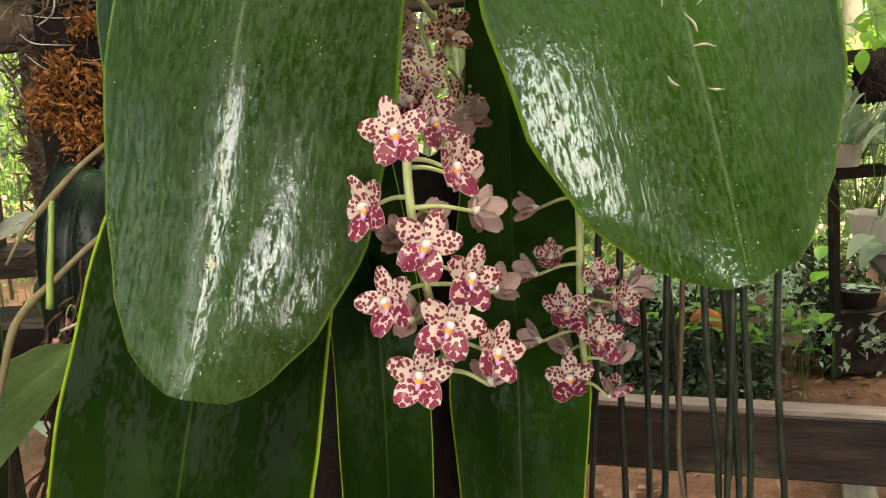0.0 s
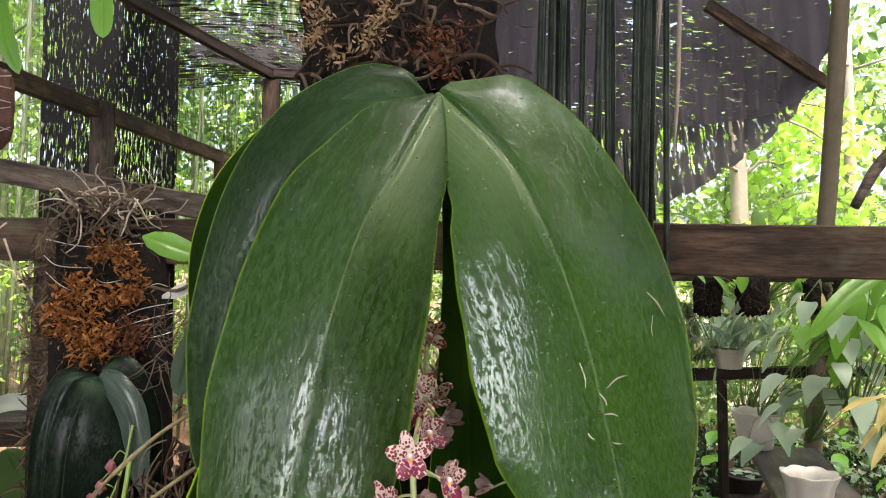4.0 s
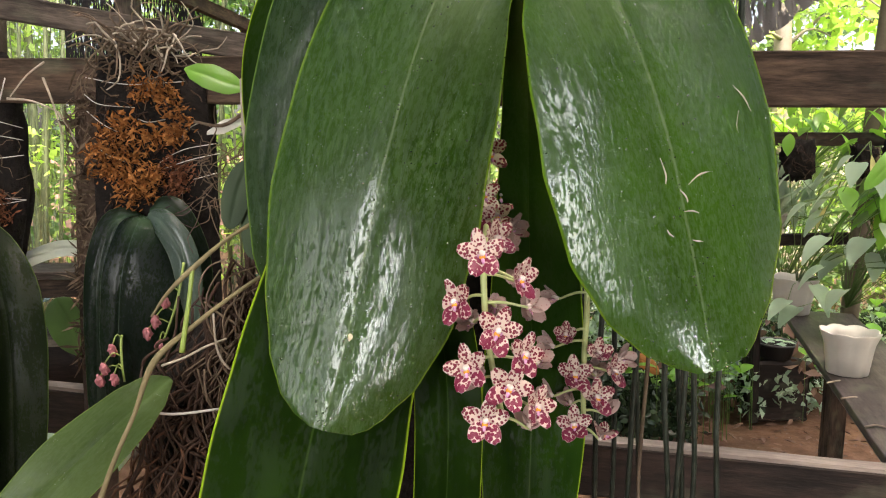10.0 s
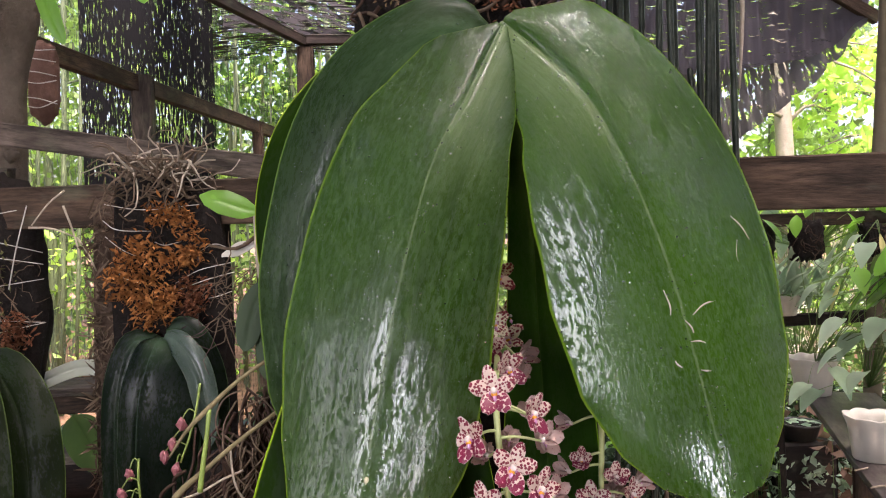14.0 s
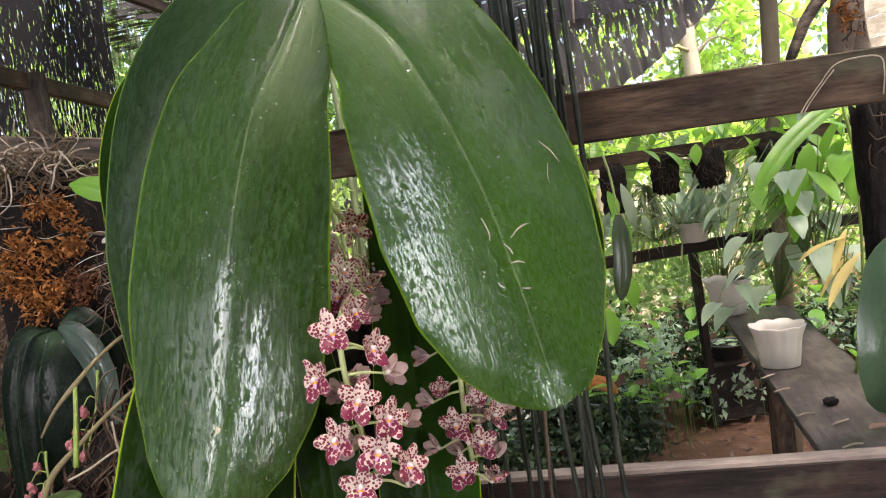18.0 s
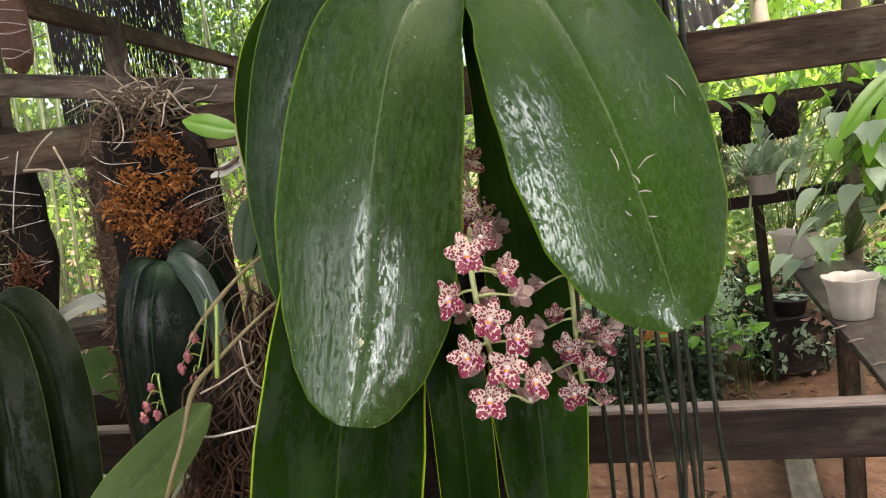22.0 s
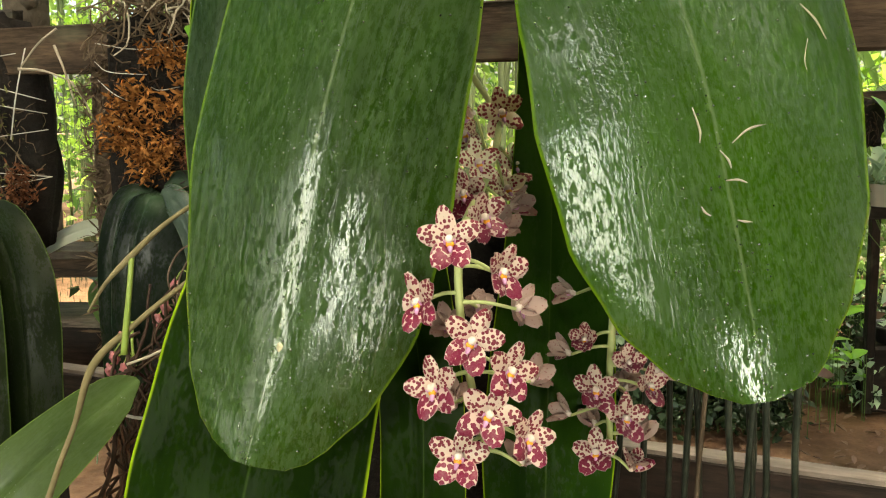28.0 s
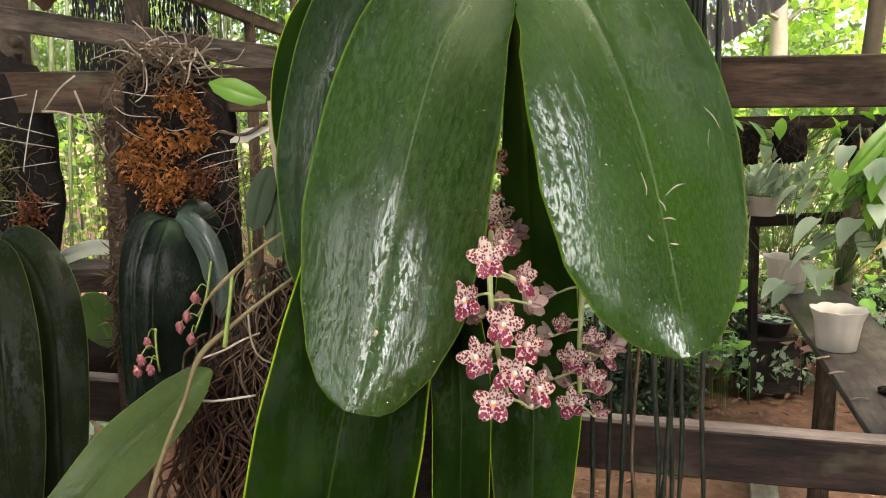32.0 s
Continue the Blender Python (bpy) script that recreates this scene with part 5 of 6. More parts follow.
# ---- hanging slab with the small orchid ----
small = thing("mounted_orchid", "small dark-leaved orchid with pink buds on a mossy black slab", "orchid")
part("mount_slab", lump(0.088, 0.032, 0.29, 4, 0.13, 5.0, 14, 0.8), M_FERN, small, "black tree fern slab").location = (-0.452, 1.115, 1.01)
loose_roots(80, box_spot(-0.462, 1.085, 1.17, 0.07, 0.015, 0.11, r2), 0.06, 0.0014, r2, M_ROOT_DARK, small, droop=0.3)
loose_roots(135, box_spot(-0.468, 1.09, 1.305, 0.055, 0.025, 0.028, r2), 0.075, 0.0018, r2, M_FIBRE, small, droop=0.25)
loose_roots(24, box_spot(-0.455, 1.075, 1.318, 0.05, 0.02, 0.024, r2), 0.075, 0.0021, r2, M_ROOT_PALE, small, droop=0.15)
moss(tufts([(x, 1.07, z) for x, z in ((-0.46, 1.245), (-0.435, 1.25), (-0.42, 1.24), (-0.41, 1.215), (-0.405, 1.19), (-0.42, 1.18), (-0.445, 1.175), (-0.475, 1.185), (-0.49, 1.2), (-0.51, 1.18), (-0.525, 1.15), (-0.50, 1.15), (-0.475, 1.15), (-0.49, 1.12), (-0.47, 1.11), (-0.455, 1.10), (-0.445, 1.125), (-0.515, 1.125), (-0.48, 1.09))], 1900, 0.0056, r2, 0.0098), M_MOSS, small, "orange dry moss")
moss(tufts([(-0.41, 1.075, 1.115), (-0.40, 1.075, 1.13), (-0.42, 1.075, 1.135), (-0.415, 1.075, 1.10)], 500, 0.0045, r2, 0.01), M_MOSS_RED, small, "rusty moss")
for a, b, c in (((-0.545, 1.265), (-0.48, 1.255), (-0.40, 1.262)), ((-0.548, 1.24), (-0.52, 1.225), (-0.475, 1.222)), ((-0.545, 1.215), (-0.515, 1.195), (-0.49, 1.18)), ((-0.53, 1.16), (-0.51, 1.15), (-0.49, 1.14)),
                ((-0.44, 1.14), (-0.40, 1.16), (-0.355, 1.17)), ((-0.435, 1.13), (-0.39, 1.145), (-0.35, 1.155)), ((-0.47, 1.205), (-0.45, 1.2), (-0.43, 1.205)), ((-0.40, 1.19), (-0.375, 1.2), (-0.362, 1.195)), ((-0.39, 1.115), (-0.37, 1.12), (-0.355, 1.125))):
    part("wire", tube([(a[0], 1.08, a[1]), (b[0], 1.062, b[1]), (c[0], 1.08, c[1])], 0.0007, 5, n=10), M_WIRE, small)
WS = lambda k: [(u, k * v) for u, v in ((0, 0.3), (0.1, 0.62), (0.25, 0.9), (0.45, 1.0), (0.7, 0.95), (0.88, 0.7), (0.96, 0.42), (1, 0.05))]
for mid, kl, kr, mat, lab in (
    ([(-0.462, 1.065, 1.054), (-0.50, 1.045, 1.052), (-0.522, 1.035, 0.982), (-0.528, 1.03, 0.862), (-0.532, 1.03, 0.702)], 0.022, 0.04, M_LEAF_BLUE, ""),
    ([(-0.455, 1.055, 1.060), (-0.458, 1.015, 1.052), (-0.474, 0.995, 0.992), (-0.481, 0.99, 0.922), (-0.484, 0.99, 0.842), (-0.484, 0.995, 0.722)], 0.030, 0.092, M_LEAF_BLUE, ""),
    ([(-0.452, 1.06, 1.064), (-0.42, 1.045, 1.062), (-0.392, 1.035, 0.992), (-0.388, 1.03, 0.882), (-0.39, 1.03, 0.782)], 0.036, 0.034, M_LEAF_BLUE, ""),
    ([(-0.450, 1.045, 1.064), (-0.420, 1.005, 1.057), (-0.392, 0.99, 1.022), (-0.379, 0.985, 0.972), (-0.374, 0.985, 0.905)], 0.021, 0.021, M_LEAF_SILVER, "silvery grey-green young leaf"),
):
    part("leaf", blade(mid, WS(kl), WS(kr), n=30, cup=0.3, fold=0.06, groove=0.002, wave=0.003, seed=kr * 90), mat, small, lab)


def bud_spray(stem, buds):
    part("flower_stem", tube(stem, (0.0022, 0.0016), 6, n=12), M_STALK_GREEN, small, "thin green flower stem")
    pts = spline(stem, 30)
    for x, z in buds:
        near = min(pts, key=lambda p: abs(p.z - z - 0.012))
        c = Vector((x, near.y - 0.008, z))
        part("flower_stalk", tube([near, near.lerp(c, 0.5) + Vector((0, 0, 0.012)), c + Vector((0, 0, 0.004))], 0.0011, 5, n=7), M_STALK_GREEN, small)
        bm = lump(0.0056, 0.0056, 0.0086, 3, 0.7, x * 50, 7)
        part("bud", bm, M_BUD, small, "dusky pink bud").location = c - Vector((0, 0, 0.003))


bud_spray([(-0.385, 0.985, 1.0), (-0.39, 0.975, 0.96), (-0.399, 0.97, 0.925), (-0.412, 0.968, 0.89)], ((-0.408, 0.948), (-0.421, 0.921), (-0.432, 0.904), (-0.416, 0.885)))
bud_spray([(-0.476, 0.985, 0.893), (-0.473, 0.972, 0.876), (-0.471, 0.968, 0.85), (-0.470, 0.972, 0.828)], ((-0.486, 0.877), (-0.494, 0.853), (-0.500, 0.836), (-0.480, 0.838)))

# bark-covered stake behind the slab
stake = part("stake", tube([(-0.572, 1.16, 0.0), (-0.57, 1.155, 0.6), (-0.566, 1.15, 1.0), (-0.56, 1.15, 1.255)], (0.022, 0.024, 0.027, 0.026), 10, n=40), rough_stuff("flaking_bark", (0.022, 0.014, 0.010), (0.10, 0.066, 0.046), 45, 0.012))
tagged(stake, "fibrous brown bark-covered stake beside the mounted orchid", "stake")
strips = bmesh.new()
flakes(strips, 700, lambda: ((-0.563 + r2.uniform(-0.027, 0.024), 1.15 - r2.uniform(0.01, 0.035), r2.uniform(0.8, 1.25)), (r2.uniform(-0.4, 0.4), -0.3, r2.uniform(-1, 1) * 2)), 0.006, r2, 5.0)
tagged(part("bark_fibre", strips, M_FIBRE, stake), kind="stuff")
for p, q, s in (((-0.62, 1.12, 1.29), (-0.66, 1.09, 1.235), 0.002), ((-0.665, 1.09, 1.232), (-0.60, 1.11, 1.215), 0.0022), ((-0.60, 1.11, 1.215), (-0.575, 1.12, 1.16), 0.0022), ((-0.615, 1.1, 1.265), (-0.59, 1.1, 1.18), 0.002)):
    part("twig", tube([p, (Vector(p) + Vector(q)) / 2 + Vector((0, 0, 0.006)), q], (s, s * 0.6), 6, n=6), M_ROOT_PALE, stake)

# ---- slab at the fence's other end ----
slab = thing("mounted_orchid", "large dark-leaved orchid on a shaggy rounded tree fern slab", "orchid")
part("mount_slab", lump(0.095, 0.04, 0.20, 4, 0.12, 9.0, 12, 0.35), M_FERN, slab, "shaggy black tree fern slab").location = (-0.80, 1.25, 1.13)
loose_roots(120, box_spot(-0.80, 1.215, 1.12, 0.065, 0.015, 0.12, r2), 0.07, 0.0012, r2, M_FIBRE, slab, droop=0.1)
moss(tufts([(-0.78, 1.2, 1.16), (-0.81, 1.2, 1.12), (-0.80, 1.2, 1.08), (-0.83, 1.2, 1.14)], 600, 0.005, r2, 0.02), rough_stuff("olive_moss", (0.06, 0.07, 0.02), (0.16, 0.16, 0.06), 120, 0.002), slab, "olive moss")
moss(tufts([(-0.735, 1.2, 1.05), (-0.745, 1.2, 1.07), (-0.75, 1.2, 1.04)], 420, 0.005, r2, 0.012), M_MOSS_RED, slab, "rusty moss")
for z, k in ((1.25, 0.02), (1.19, -0.02), (1.13, 0.015), (1.08, -0.01), (1.05, 0.02), (1.22, -0.03)):
    part("wire", tube([(-0.89, 1.21, z - k), (-0.80, 1.195, z), (-0.70, 1.22, z + k)], 0.0008, 5, n=10), M_WIRE, slab)
part("wire", tube([(-0.715, 1.2, 1.27), (-0.73, 1.19, 1.2), (-0.745, 1.19, 1.13)], 0.0011, 5, n=8), M_WIRE, slab)
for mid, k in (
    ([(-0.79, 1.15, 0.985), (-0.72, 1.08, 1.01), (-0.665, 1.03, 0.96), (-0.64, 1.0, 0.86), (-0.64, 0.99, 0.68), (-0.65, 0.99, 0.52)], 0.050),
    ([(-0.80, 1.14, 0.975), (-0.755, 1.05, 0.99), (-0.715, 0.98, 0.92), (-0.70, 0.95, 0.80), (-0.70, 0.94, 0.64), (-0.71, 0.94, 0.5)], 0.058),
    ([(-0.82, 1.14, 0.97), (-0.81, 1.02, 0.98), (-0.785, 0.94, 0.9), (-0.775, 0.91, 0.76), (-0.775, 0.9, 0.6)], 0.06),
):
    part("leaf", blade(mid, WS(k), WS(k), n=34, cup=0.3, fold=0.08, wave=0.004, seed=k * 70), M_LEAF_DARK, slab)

# ---- root slab, twigs and leaves beside the large orchid ----
roots = thing("root_slab", "mounting slab covered in tangled brown orchid roots", "orchid slab")
part("mount_slab", lump(0.085, 0.035, 0.20, 4, 0.16, 13.0, 12, 0.7), M_FERN, roots, "dark tree fern slab").matrix_basis = pose(-0.285, 0.74, 0.76, 0, 9, 0)
M_ROOT_RUST = rough_stuff("rust_root", (0.035, 0.018, 0.011), (0.14, 0.072, 0.043), 70, 0.002)


def strands(count, x0, x1, z0, z1, lean, length, radius, r, mat, parent, y=0.69, sway=0.014):
    """Wavy roots that run down over a slab, each a part of its own; lean shifts them sideways as they rise."""
    for _ in range(count):
        z = r.uniform(z0, z1)
        x = r.uniform(x0, x1) + lean * (z - z0)
        k, a, w = length * r.uniform(0.5, 1.2), r.uniform(0, 6.28), r.uniform(20, 55)
        d = r.uniform(-0.5, 0.4)
        pts = [(x + d * k * u + sway * math.sin(a + w * k * u), y - r.uniform(0.0, 0.014), z - k * u * 0.9 + 0.4 * sway * math.sin(2 * a + w * 1.3 * k * u)) for u in (0, 0.2, 0.4, 0.6, 0.8, 1.0)]
        q = radius * r.uniform(0.6, 1.3)
        part("root", tube(pts, (q * 0.8, q, q * 0.5), 5, n=14), mat, parent)


strands(150, -0.39, -0.25, 0.66, 0.93, 0.10, 0.13, 0.0023, r2, M_ROOT_DARK, roots)
strands(70, -0.38, -0.26, 0.68, 0.92, 0.10, 0.11, 0.0019, r2, M_ROOT_RUST, roots, 0.684, 0.02)
strands(90, -0.29, -0.235, 0.90, 1.06, 0.18, 0.10, 0.0018, r2, M_ROOT_DARK, roots, 0.68)
strands(30, -0.29, -0.24, 0.90, 1.06, 0.18, 0.10, 0.0014, r2, M_FIBRE, roots, 0.67, 0.02)
strands(70, -0.36, -0.27, 0.84, 1.02, 0.18, 0.11, 0.0017, r2, M_ROOT_DARK, roots, 0.68, 0.02)
part("wire", tube([(-0.352, 0.66, 0.893), (-0.32, 0.655, 0.888), (-0.27, 0.66, 0.892)], 0.0016, 6, n=8), M_WIRE, roots)
part("root", tube([(-0.272, 0.64, 1.0), (-0.268, 0.635, 0.965), (-0.258, 0.635, 0.945), (-0.24, 0.64, 0.935)], 0.0013, 5, n=10), M_ROOT_PALE, roots)
part("root", tube([(-0.325, 0.64, 0.945), (-0.30, 0.635, 0.955), (-0.28, 0.64, 0.965), (-0.26, 0.645, 0.972)], 0.0013, 5, n=10), M_ROOT_PALE, roots)
part("leaf", blade([(-0.316, 0.64, 0.931), (-0.335, 0.627, 0.916), (-0.358, 0.61, 0.897), (-0.417, 0.58, 0.841), (-0.50, 0.55, 0.745)], [(0, 0.003), (0.08, 0.014), (0.22, 0.022), (0.45, 0.028), (0.7, 0.036), (0.9, 0.03), (1, 0.002)], [(0, 0.003), (0.08, 0.009), (0.22, 0.018), (0.45, 0.026), (0.7, 0.034), (0.9, 0.03), (1, 0.002)], n=30, cup=0.1, fold=0.04, groove=0.001, face=(0.1, -1, 0.35)), M_LEAF_PALE, roots, "pale green drooping leaf")
part("stem", tube([(-0.345, 0.655, 0.90), (-0.352, 0.65, 0.84), (-0.375, 0.645, 0.79), (-0.39, 0.64, 0.74)], (0.0022, 0.003), 6, n=14), M_ROOT_DARK, roots)
M_TWIG = rough_stuff("twig_bark", (0.13, 0.105, 0.05), (0.26, 0.22, 0.12), 60, 0.002)
spray = thing("old_flower_spike", "dry brown old flower spike with one green stub", "flower spike")
part("twig", tube([(-0.198, 0.545, 1.062), (-0.238, 0.54, 1.034), (-0.268, 0.54, 1.010), (-0.304, 0.54, 0.977), (-0.323, 0.54, 0.928), (-0.342, 0.54, 0.885), (-0.362, 0.54, 0.828), (-0.37, 0.54, 0.78)], (0.0019, 0.0019, 0.0022, 0.0032, 0.0021, 0.0024, 0.0030, 0.0028), 8, n=44), M_TWIG, spray)
part("twig", tube([(-0.195, 0.545, 1.115), (-0.238, 0.54, 1.088), (-0.270, 0.54, 1.060), (-0.290, 0.54, 1.040), (-0.305, 0.54, 1.018)], (0.0019, 0.0018, 0.0026, 0.0016, 0.0010), 7, n=24), M_TWIG, spray)
part("stub", tube([(-0.268, 0.54, 1.062), (-0.271, 0.538, 1.035), (-0.275, 0.538, 1.01), (-0.2785, 0.538, 0.986)], (0.0021, 0.0021, 0.0024, 0.0027), 8, n=14), M_STALK_GREEN, spray, "green cut stub")
tip = thing("seedling_leaf", "single bright green young leaf beside a pale dry strip", "leaf")
part("leaf", blade([(-0.285, 0.94, 1.245), (-0.31, 0.935, 1.252), (-0.338, 0.935, 1.262), (-0.366, 0.94, 1.27)], [(0, 0.005), (0.3, 0.017), (0.6, 0.019), (0.85, 0.013), (1, 0.002)], [(0, 0.005), (0.3, 0.017), (0.6, 0.019), (0.85, 0.013), (1, 0.002)], n=16, cup=0.1, face=(0, -1, 0.5), groove=0.001), M_PLANT_LIME, tip)
part("dry_strip", blade([(-0.236, 0.625, 1.235), (-0.233, 0.62, 1.2), (-0.231, 0.62, 1.165), (-0.228, 0.62, 1.12)], [(0, 0.003), (0.4, 0.005), (1, 0.001)], [(0, 0.003), (0.4, 0.005), (1, 0.001)], n=14, cup=0.5), M_ROOT_PALE, tip)
part("stalk", tube([(-0.285, 0.94, 1.215), (-0.32, 0.95, 1.195), (-0.36, 0.96, 1.2)], (0.003, 0.002), 6, n=8), M_FIBRE, tip)
fernery = thing("hanging_fern", "small leafy plant with dry fibres behind the orchid", "plant")
loose_roots(70, box_spot(-0.31, 0.95, 1.13, 0.04, 0.02, 0.045, r2), 0.07, 0.0009, r2, M_FIBRE, fernery, droop=0)
part("pale_leaf", blade([(-0.345, 0.97, 1.185), (-0.32, 0.96, 1.195), (-0.28, 0.95, 1.205)], [(0, 0.003), (0.5, 0.014), (1, 0.003)], [(0, 0.003), (0.5, 0.012), (1, 0.003)], n=10, face=(0, -1, 0.8)), M_POT, fernery, "glossy whitish leaf")
for mid in ([(-0.275, 0.9, 1.15), (-0.29, 0.89, 1.11), (-0.30, 0.88, 1.06)], [(-0.27, 0.9, 1.13), (-0.268, 0.89, 1.08), (-0.27, 0.88, 1.02)], [(-0.25, 0.92, 1.08), (-0.245, 0.9, 1.03), (-0.25, 0.89, 0.98)]):
    part("leaf", blade(mid, WS(0.019), WS(0.019), n=14, cup=0.1), M_PLANT_DULL, fernery)

# pale arching leaf and low shelves beyond the slabs
arch = thing("arching_leaf_plant", "arching leaf painted pale for caught light over a low shelf", "plant")
# the light this leaf catches is put into its whitish colour
part("leaf", blade([(-0.611, 1.28, 0.965), (-0.636, 1.28, 0.979), (-0.675, 1.28, 0.98), (-0.721, 1.28, 0.964), (-0.748, 1.28, 0.948), (-0.764, 1.28, 0.933)], WS(0.02), WS(0.02), n=22, face=(0, -0.75, 0.8)), M_PLANT_PALE, arch, "leaf painted whitish for the light on it")
part("leaf", blade([(-0.70, 1.45, 0.74), (-0.72, 1.44, 0.80), (-0.745, 1.43, 0.86)], WS(0.045), WS(0.045), n=12, face=(0, -1, 0.2)), M_PLANT, arch)
for i in range(5):
    part("leaf", blade([(-0.80 + 0.04 * i, 1.4, 0.5), (-0.78 + 0.05 * i, 1.36, 0.58), (-0.74 + 0.05 * i, 1.33, 0.62), (-0.70 + 0.05 * i, 1.3, 0.6)], WS(0.014), WS(0.014), n=10, face=(0, -0.6, 1)), M_PLANT_GREY, arch)
shelf = thing("shelf", "dark low shelf of old boards with a pale front edge", "shelf")
plank("board", (-1.25, 1.62, 0.875), (-0.55, 1.55, 0.90), 0.016, 0.14, M_RAIL_GREY, shelf, "", 61)
plank("board", (-1.25, 1.60, 0.845), (-0.55, 1.54, 0.865), 0.04, 0.03, M_RAIL, shelf, "", 63)
plank("board", (-1.0, 1.58, 0.75), (-0.55, 1.5, 0.772), 0.016, 0.16, M_RAIL_GREY, shelf, "", 65)
plank("board", (-1.0, 1.55, 0.69), (-0.55, 1.47, 0.71), 0.10, 0.03, M_RAIL_LOW, shelf, "", 67)
for x in (-0.95, -0.72, -0.58):
    plank("leg", (x, 1.57, 0.0), (x, 1.57, 0.85), 0.045, 0.045, M_RAIL_LOW, shelf, "", x)

# ---- trunk and dried slab at the fence's left end ----
trunk = thing("bare_tree", "crooked grey brown tree with lichen on its bark", "tree")
part("trunk", tube([(-0.915, 1.56, 0.9), (-0.912, 1.56, 1.2), (-0.912, 1.56, 1.4), (-0.903, 1.56, 1.55), (-0.878, 1.56, 1.68), (-0.872, 1.56, 1.8), (-0.89, 1.56, 2.5)], (0.036, 0.037, 0.042, 0.038, 0.043, 0.040, 0.04), 14, n=60), M_LICHEN_BARK, trunk)
part("knot", lump(0.016, 0.014, 0.014, 3, 0.25, 3.0), M_LICHEN_BARK, trunk).location = (-0.885, 1.525, 1.385)
pod = thing("dried_slab", "brown dried bark slab wrapped in pale string", "bark slab")
part("bark", lump(0.036, 0.018, 0.095, 4, 0.12, 21.0, 9, 0.3), rough_stuff("brown_bark", (0.11, 0.055, 0.04), (0.22, 0.13, 0.1), 40, 0.006), pod).location = (-0.897, 1.72, 1.572)
for z in (1.64, 1.62, 1.59, 1.565, 1.53, 1.51):
    part("string", tube([(-0.932, 1.705, z + 0.006), (-0.897, 1.695, z), (-0.862, 1.705, z + r2.uniform(-0.012, 0.02))], 0.0012, 5, n=8), M_WIRE, pod)
over = thing("overhead_branch", "bright green leaves drooping from an overhead branch", "branch")
part("twig", tube([(-0.9, 1.45, 1.85), (-0.75, 1.42, 1.80), (-0.55, 1.4, 1.80)], (0.006, 0.003), 6, n=8), M_BARK, over)
for mid, k in (([(-0.775, 1.42, 1.80), (-0.768, 1.41, 1.72), (-0.748, 1.4, 1.65), (-0.722, 1.4, 1.585)], 0.019), ([(-0.575, 1.4, 1.80), (-0.573, 1.4, 1.72), (-0.569, 1.4, 1.662)], 0.022), ([(-0.93, 1.4, 1.82), (-0.935, 1.38, 1.7), (-0.94, 1.37, 1.6)], 0.035)):
    part("leaf", blade(mid, WS(k), WS(k), n=16, cup=0.1), M_PLANT_LIME, over)

# ---- things along the right hand aisle ----


def hung_slab(x, y, z, w, h, label, seed):
    t = thing("hanging_slab", label, "fern slab", "slabs hung on the back rail")
    part("slab", lump(w, 0.025, h, 4, 0.34, seed, 16, 0.8), M_FERN, t).location = (x, y, z)
    loose_roots(22, box_spot(x, y - 0.028, z, w * 0.9, 0.01, h * 0.95, r2), 0.06, 0.0016, r2, M_ROOT_DARK, t, droop=0.9)
    loose_roots(5, box_spot(x, y - 0.03, z, w * 0.8, 0.01, h * 0.8, r2), 0.07, 0.0012, r2, M_FIBRE, t, droop=0.5)
    return t


hung_slab(1.12, 2.42, 1.135, 0.042, 0.062, "black tree fern slab hung on the back rail", 31)
hung_slab(1.27, 2.40, 1.14, 0.05, 0.062, "brown fibrous slab hung on the back rail", 33)
hung_slab(1.46, 2.34, 1.14, 0.035, 0.05, "small black slab hung on the back rail", 35)
hung_slab(1.58, 2.34, 1.13, 0.045, 0.07, "ragged black slab hung on the back rail", 38)
hung_slab(0.955, 2.48, 1.11, 0.04, 0.08, "black tree fern slab hung on the back rail", 37)
near = hung_slab(1.0, 1.15, 1.085, 0.036, 0.16, "ragged black slab with a grey-green leaf hanging from the fence", 39)
part("leaf", blade([(0.955, 1.06, 1.0), (0.925, 1.05, 0.94), (0.90, 1.04, 0.84), (0.893, 1.04, 0.76), (0.895, 1.05, 0.695)], WS(0.052), WS(0.052), n=24, cup=0.15), M_LEAF_GREY, near, "grey-green wet leaf")
top = thing("hanging_stump", "brown mossy stump with a crooked branch above the top rail", "stump")
part("stump", tube([(1.352, 1.75, 1.40), (1.36, 1.75, 1.44), (1.372, 1.75, 1.50), (1.378, 1.75, 1.54), (1.395, 1.75, 1.62), (1.41, 1.75, 1.80)], (0.03, 0.034, 0.04, 0.032, 0.036, 0.03), 12, n=40), M_BARK, top)
part("stump", tube([(1.418, 1.77, 1.40), (1.415, 1.77, 1.46), (1.41, 1.77, 1.53), (1.43, 1.77, 1.7)], (0.034, 0.03, 0.033, 0.03), 12, n=24), M_BARK, top)
part("branch", tube([(1.375, 1.74, 1.60), (1.305, 1.74, 1.547), (1.262, 1.74, 1.50), (1.235, 1.74, 1.455), (1.205, 1.74, 1.40)], (0.018, 0.016, 0.013), 8, n=22), M_RAIL_GREY, top, "grey crooked branch")
moss(tufts([(1.345, 1.71, 1.50), (1.335, 1.71, 1.515), (1.35, 1.71, 1.48)], 110, 0.009, r2, 0.014), M_MOSS, top, "orange moss")
loose_roots(16, box_spot(1.37, 1.715, 1.48, 0.05, 0.01, 0.07, r2), 0.05, 0.002, r2, M_ROOT_DARK, top, droop=0.6)
shed = thing("wooden_wall", "pale board wall of a shed beyond the plants", "wall", kind="structure")
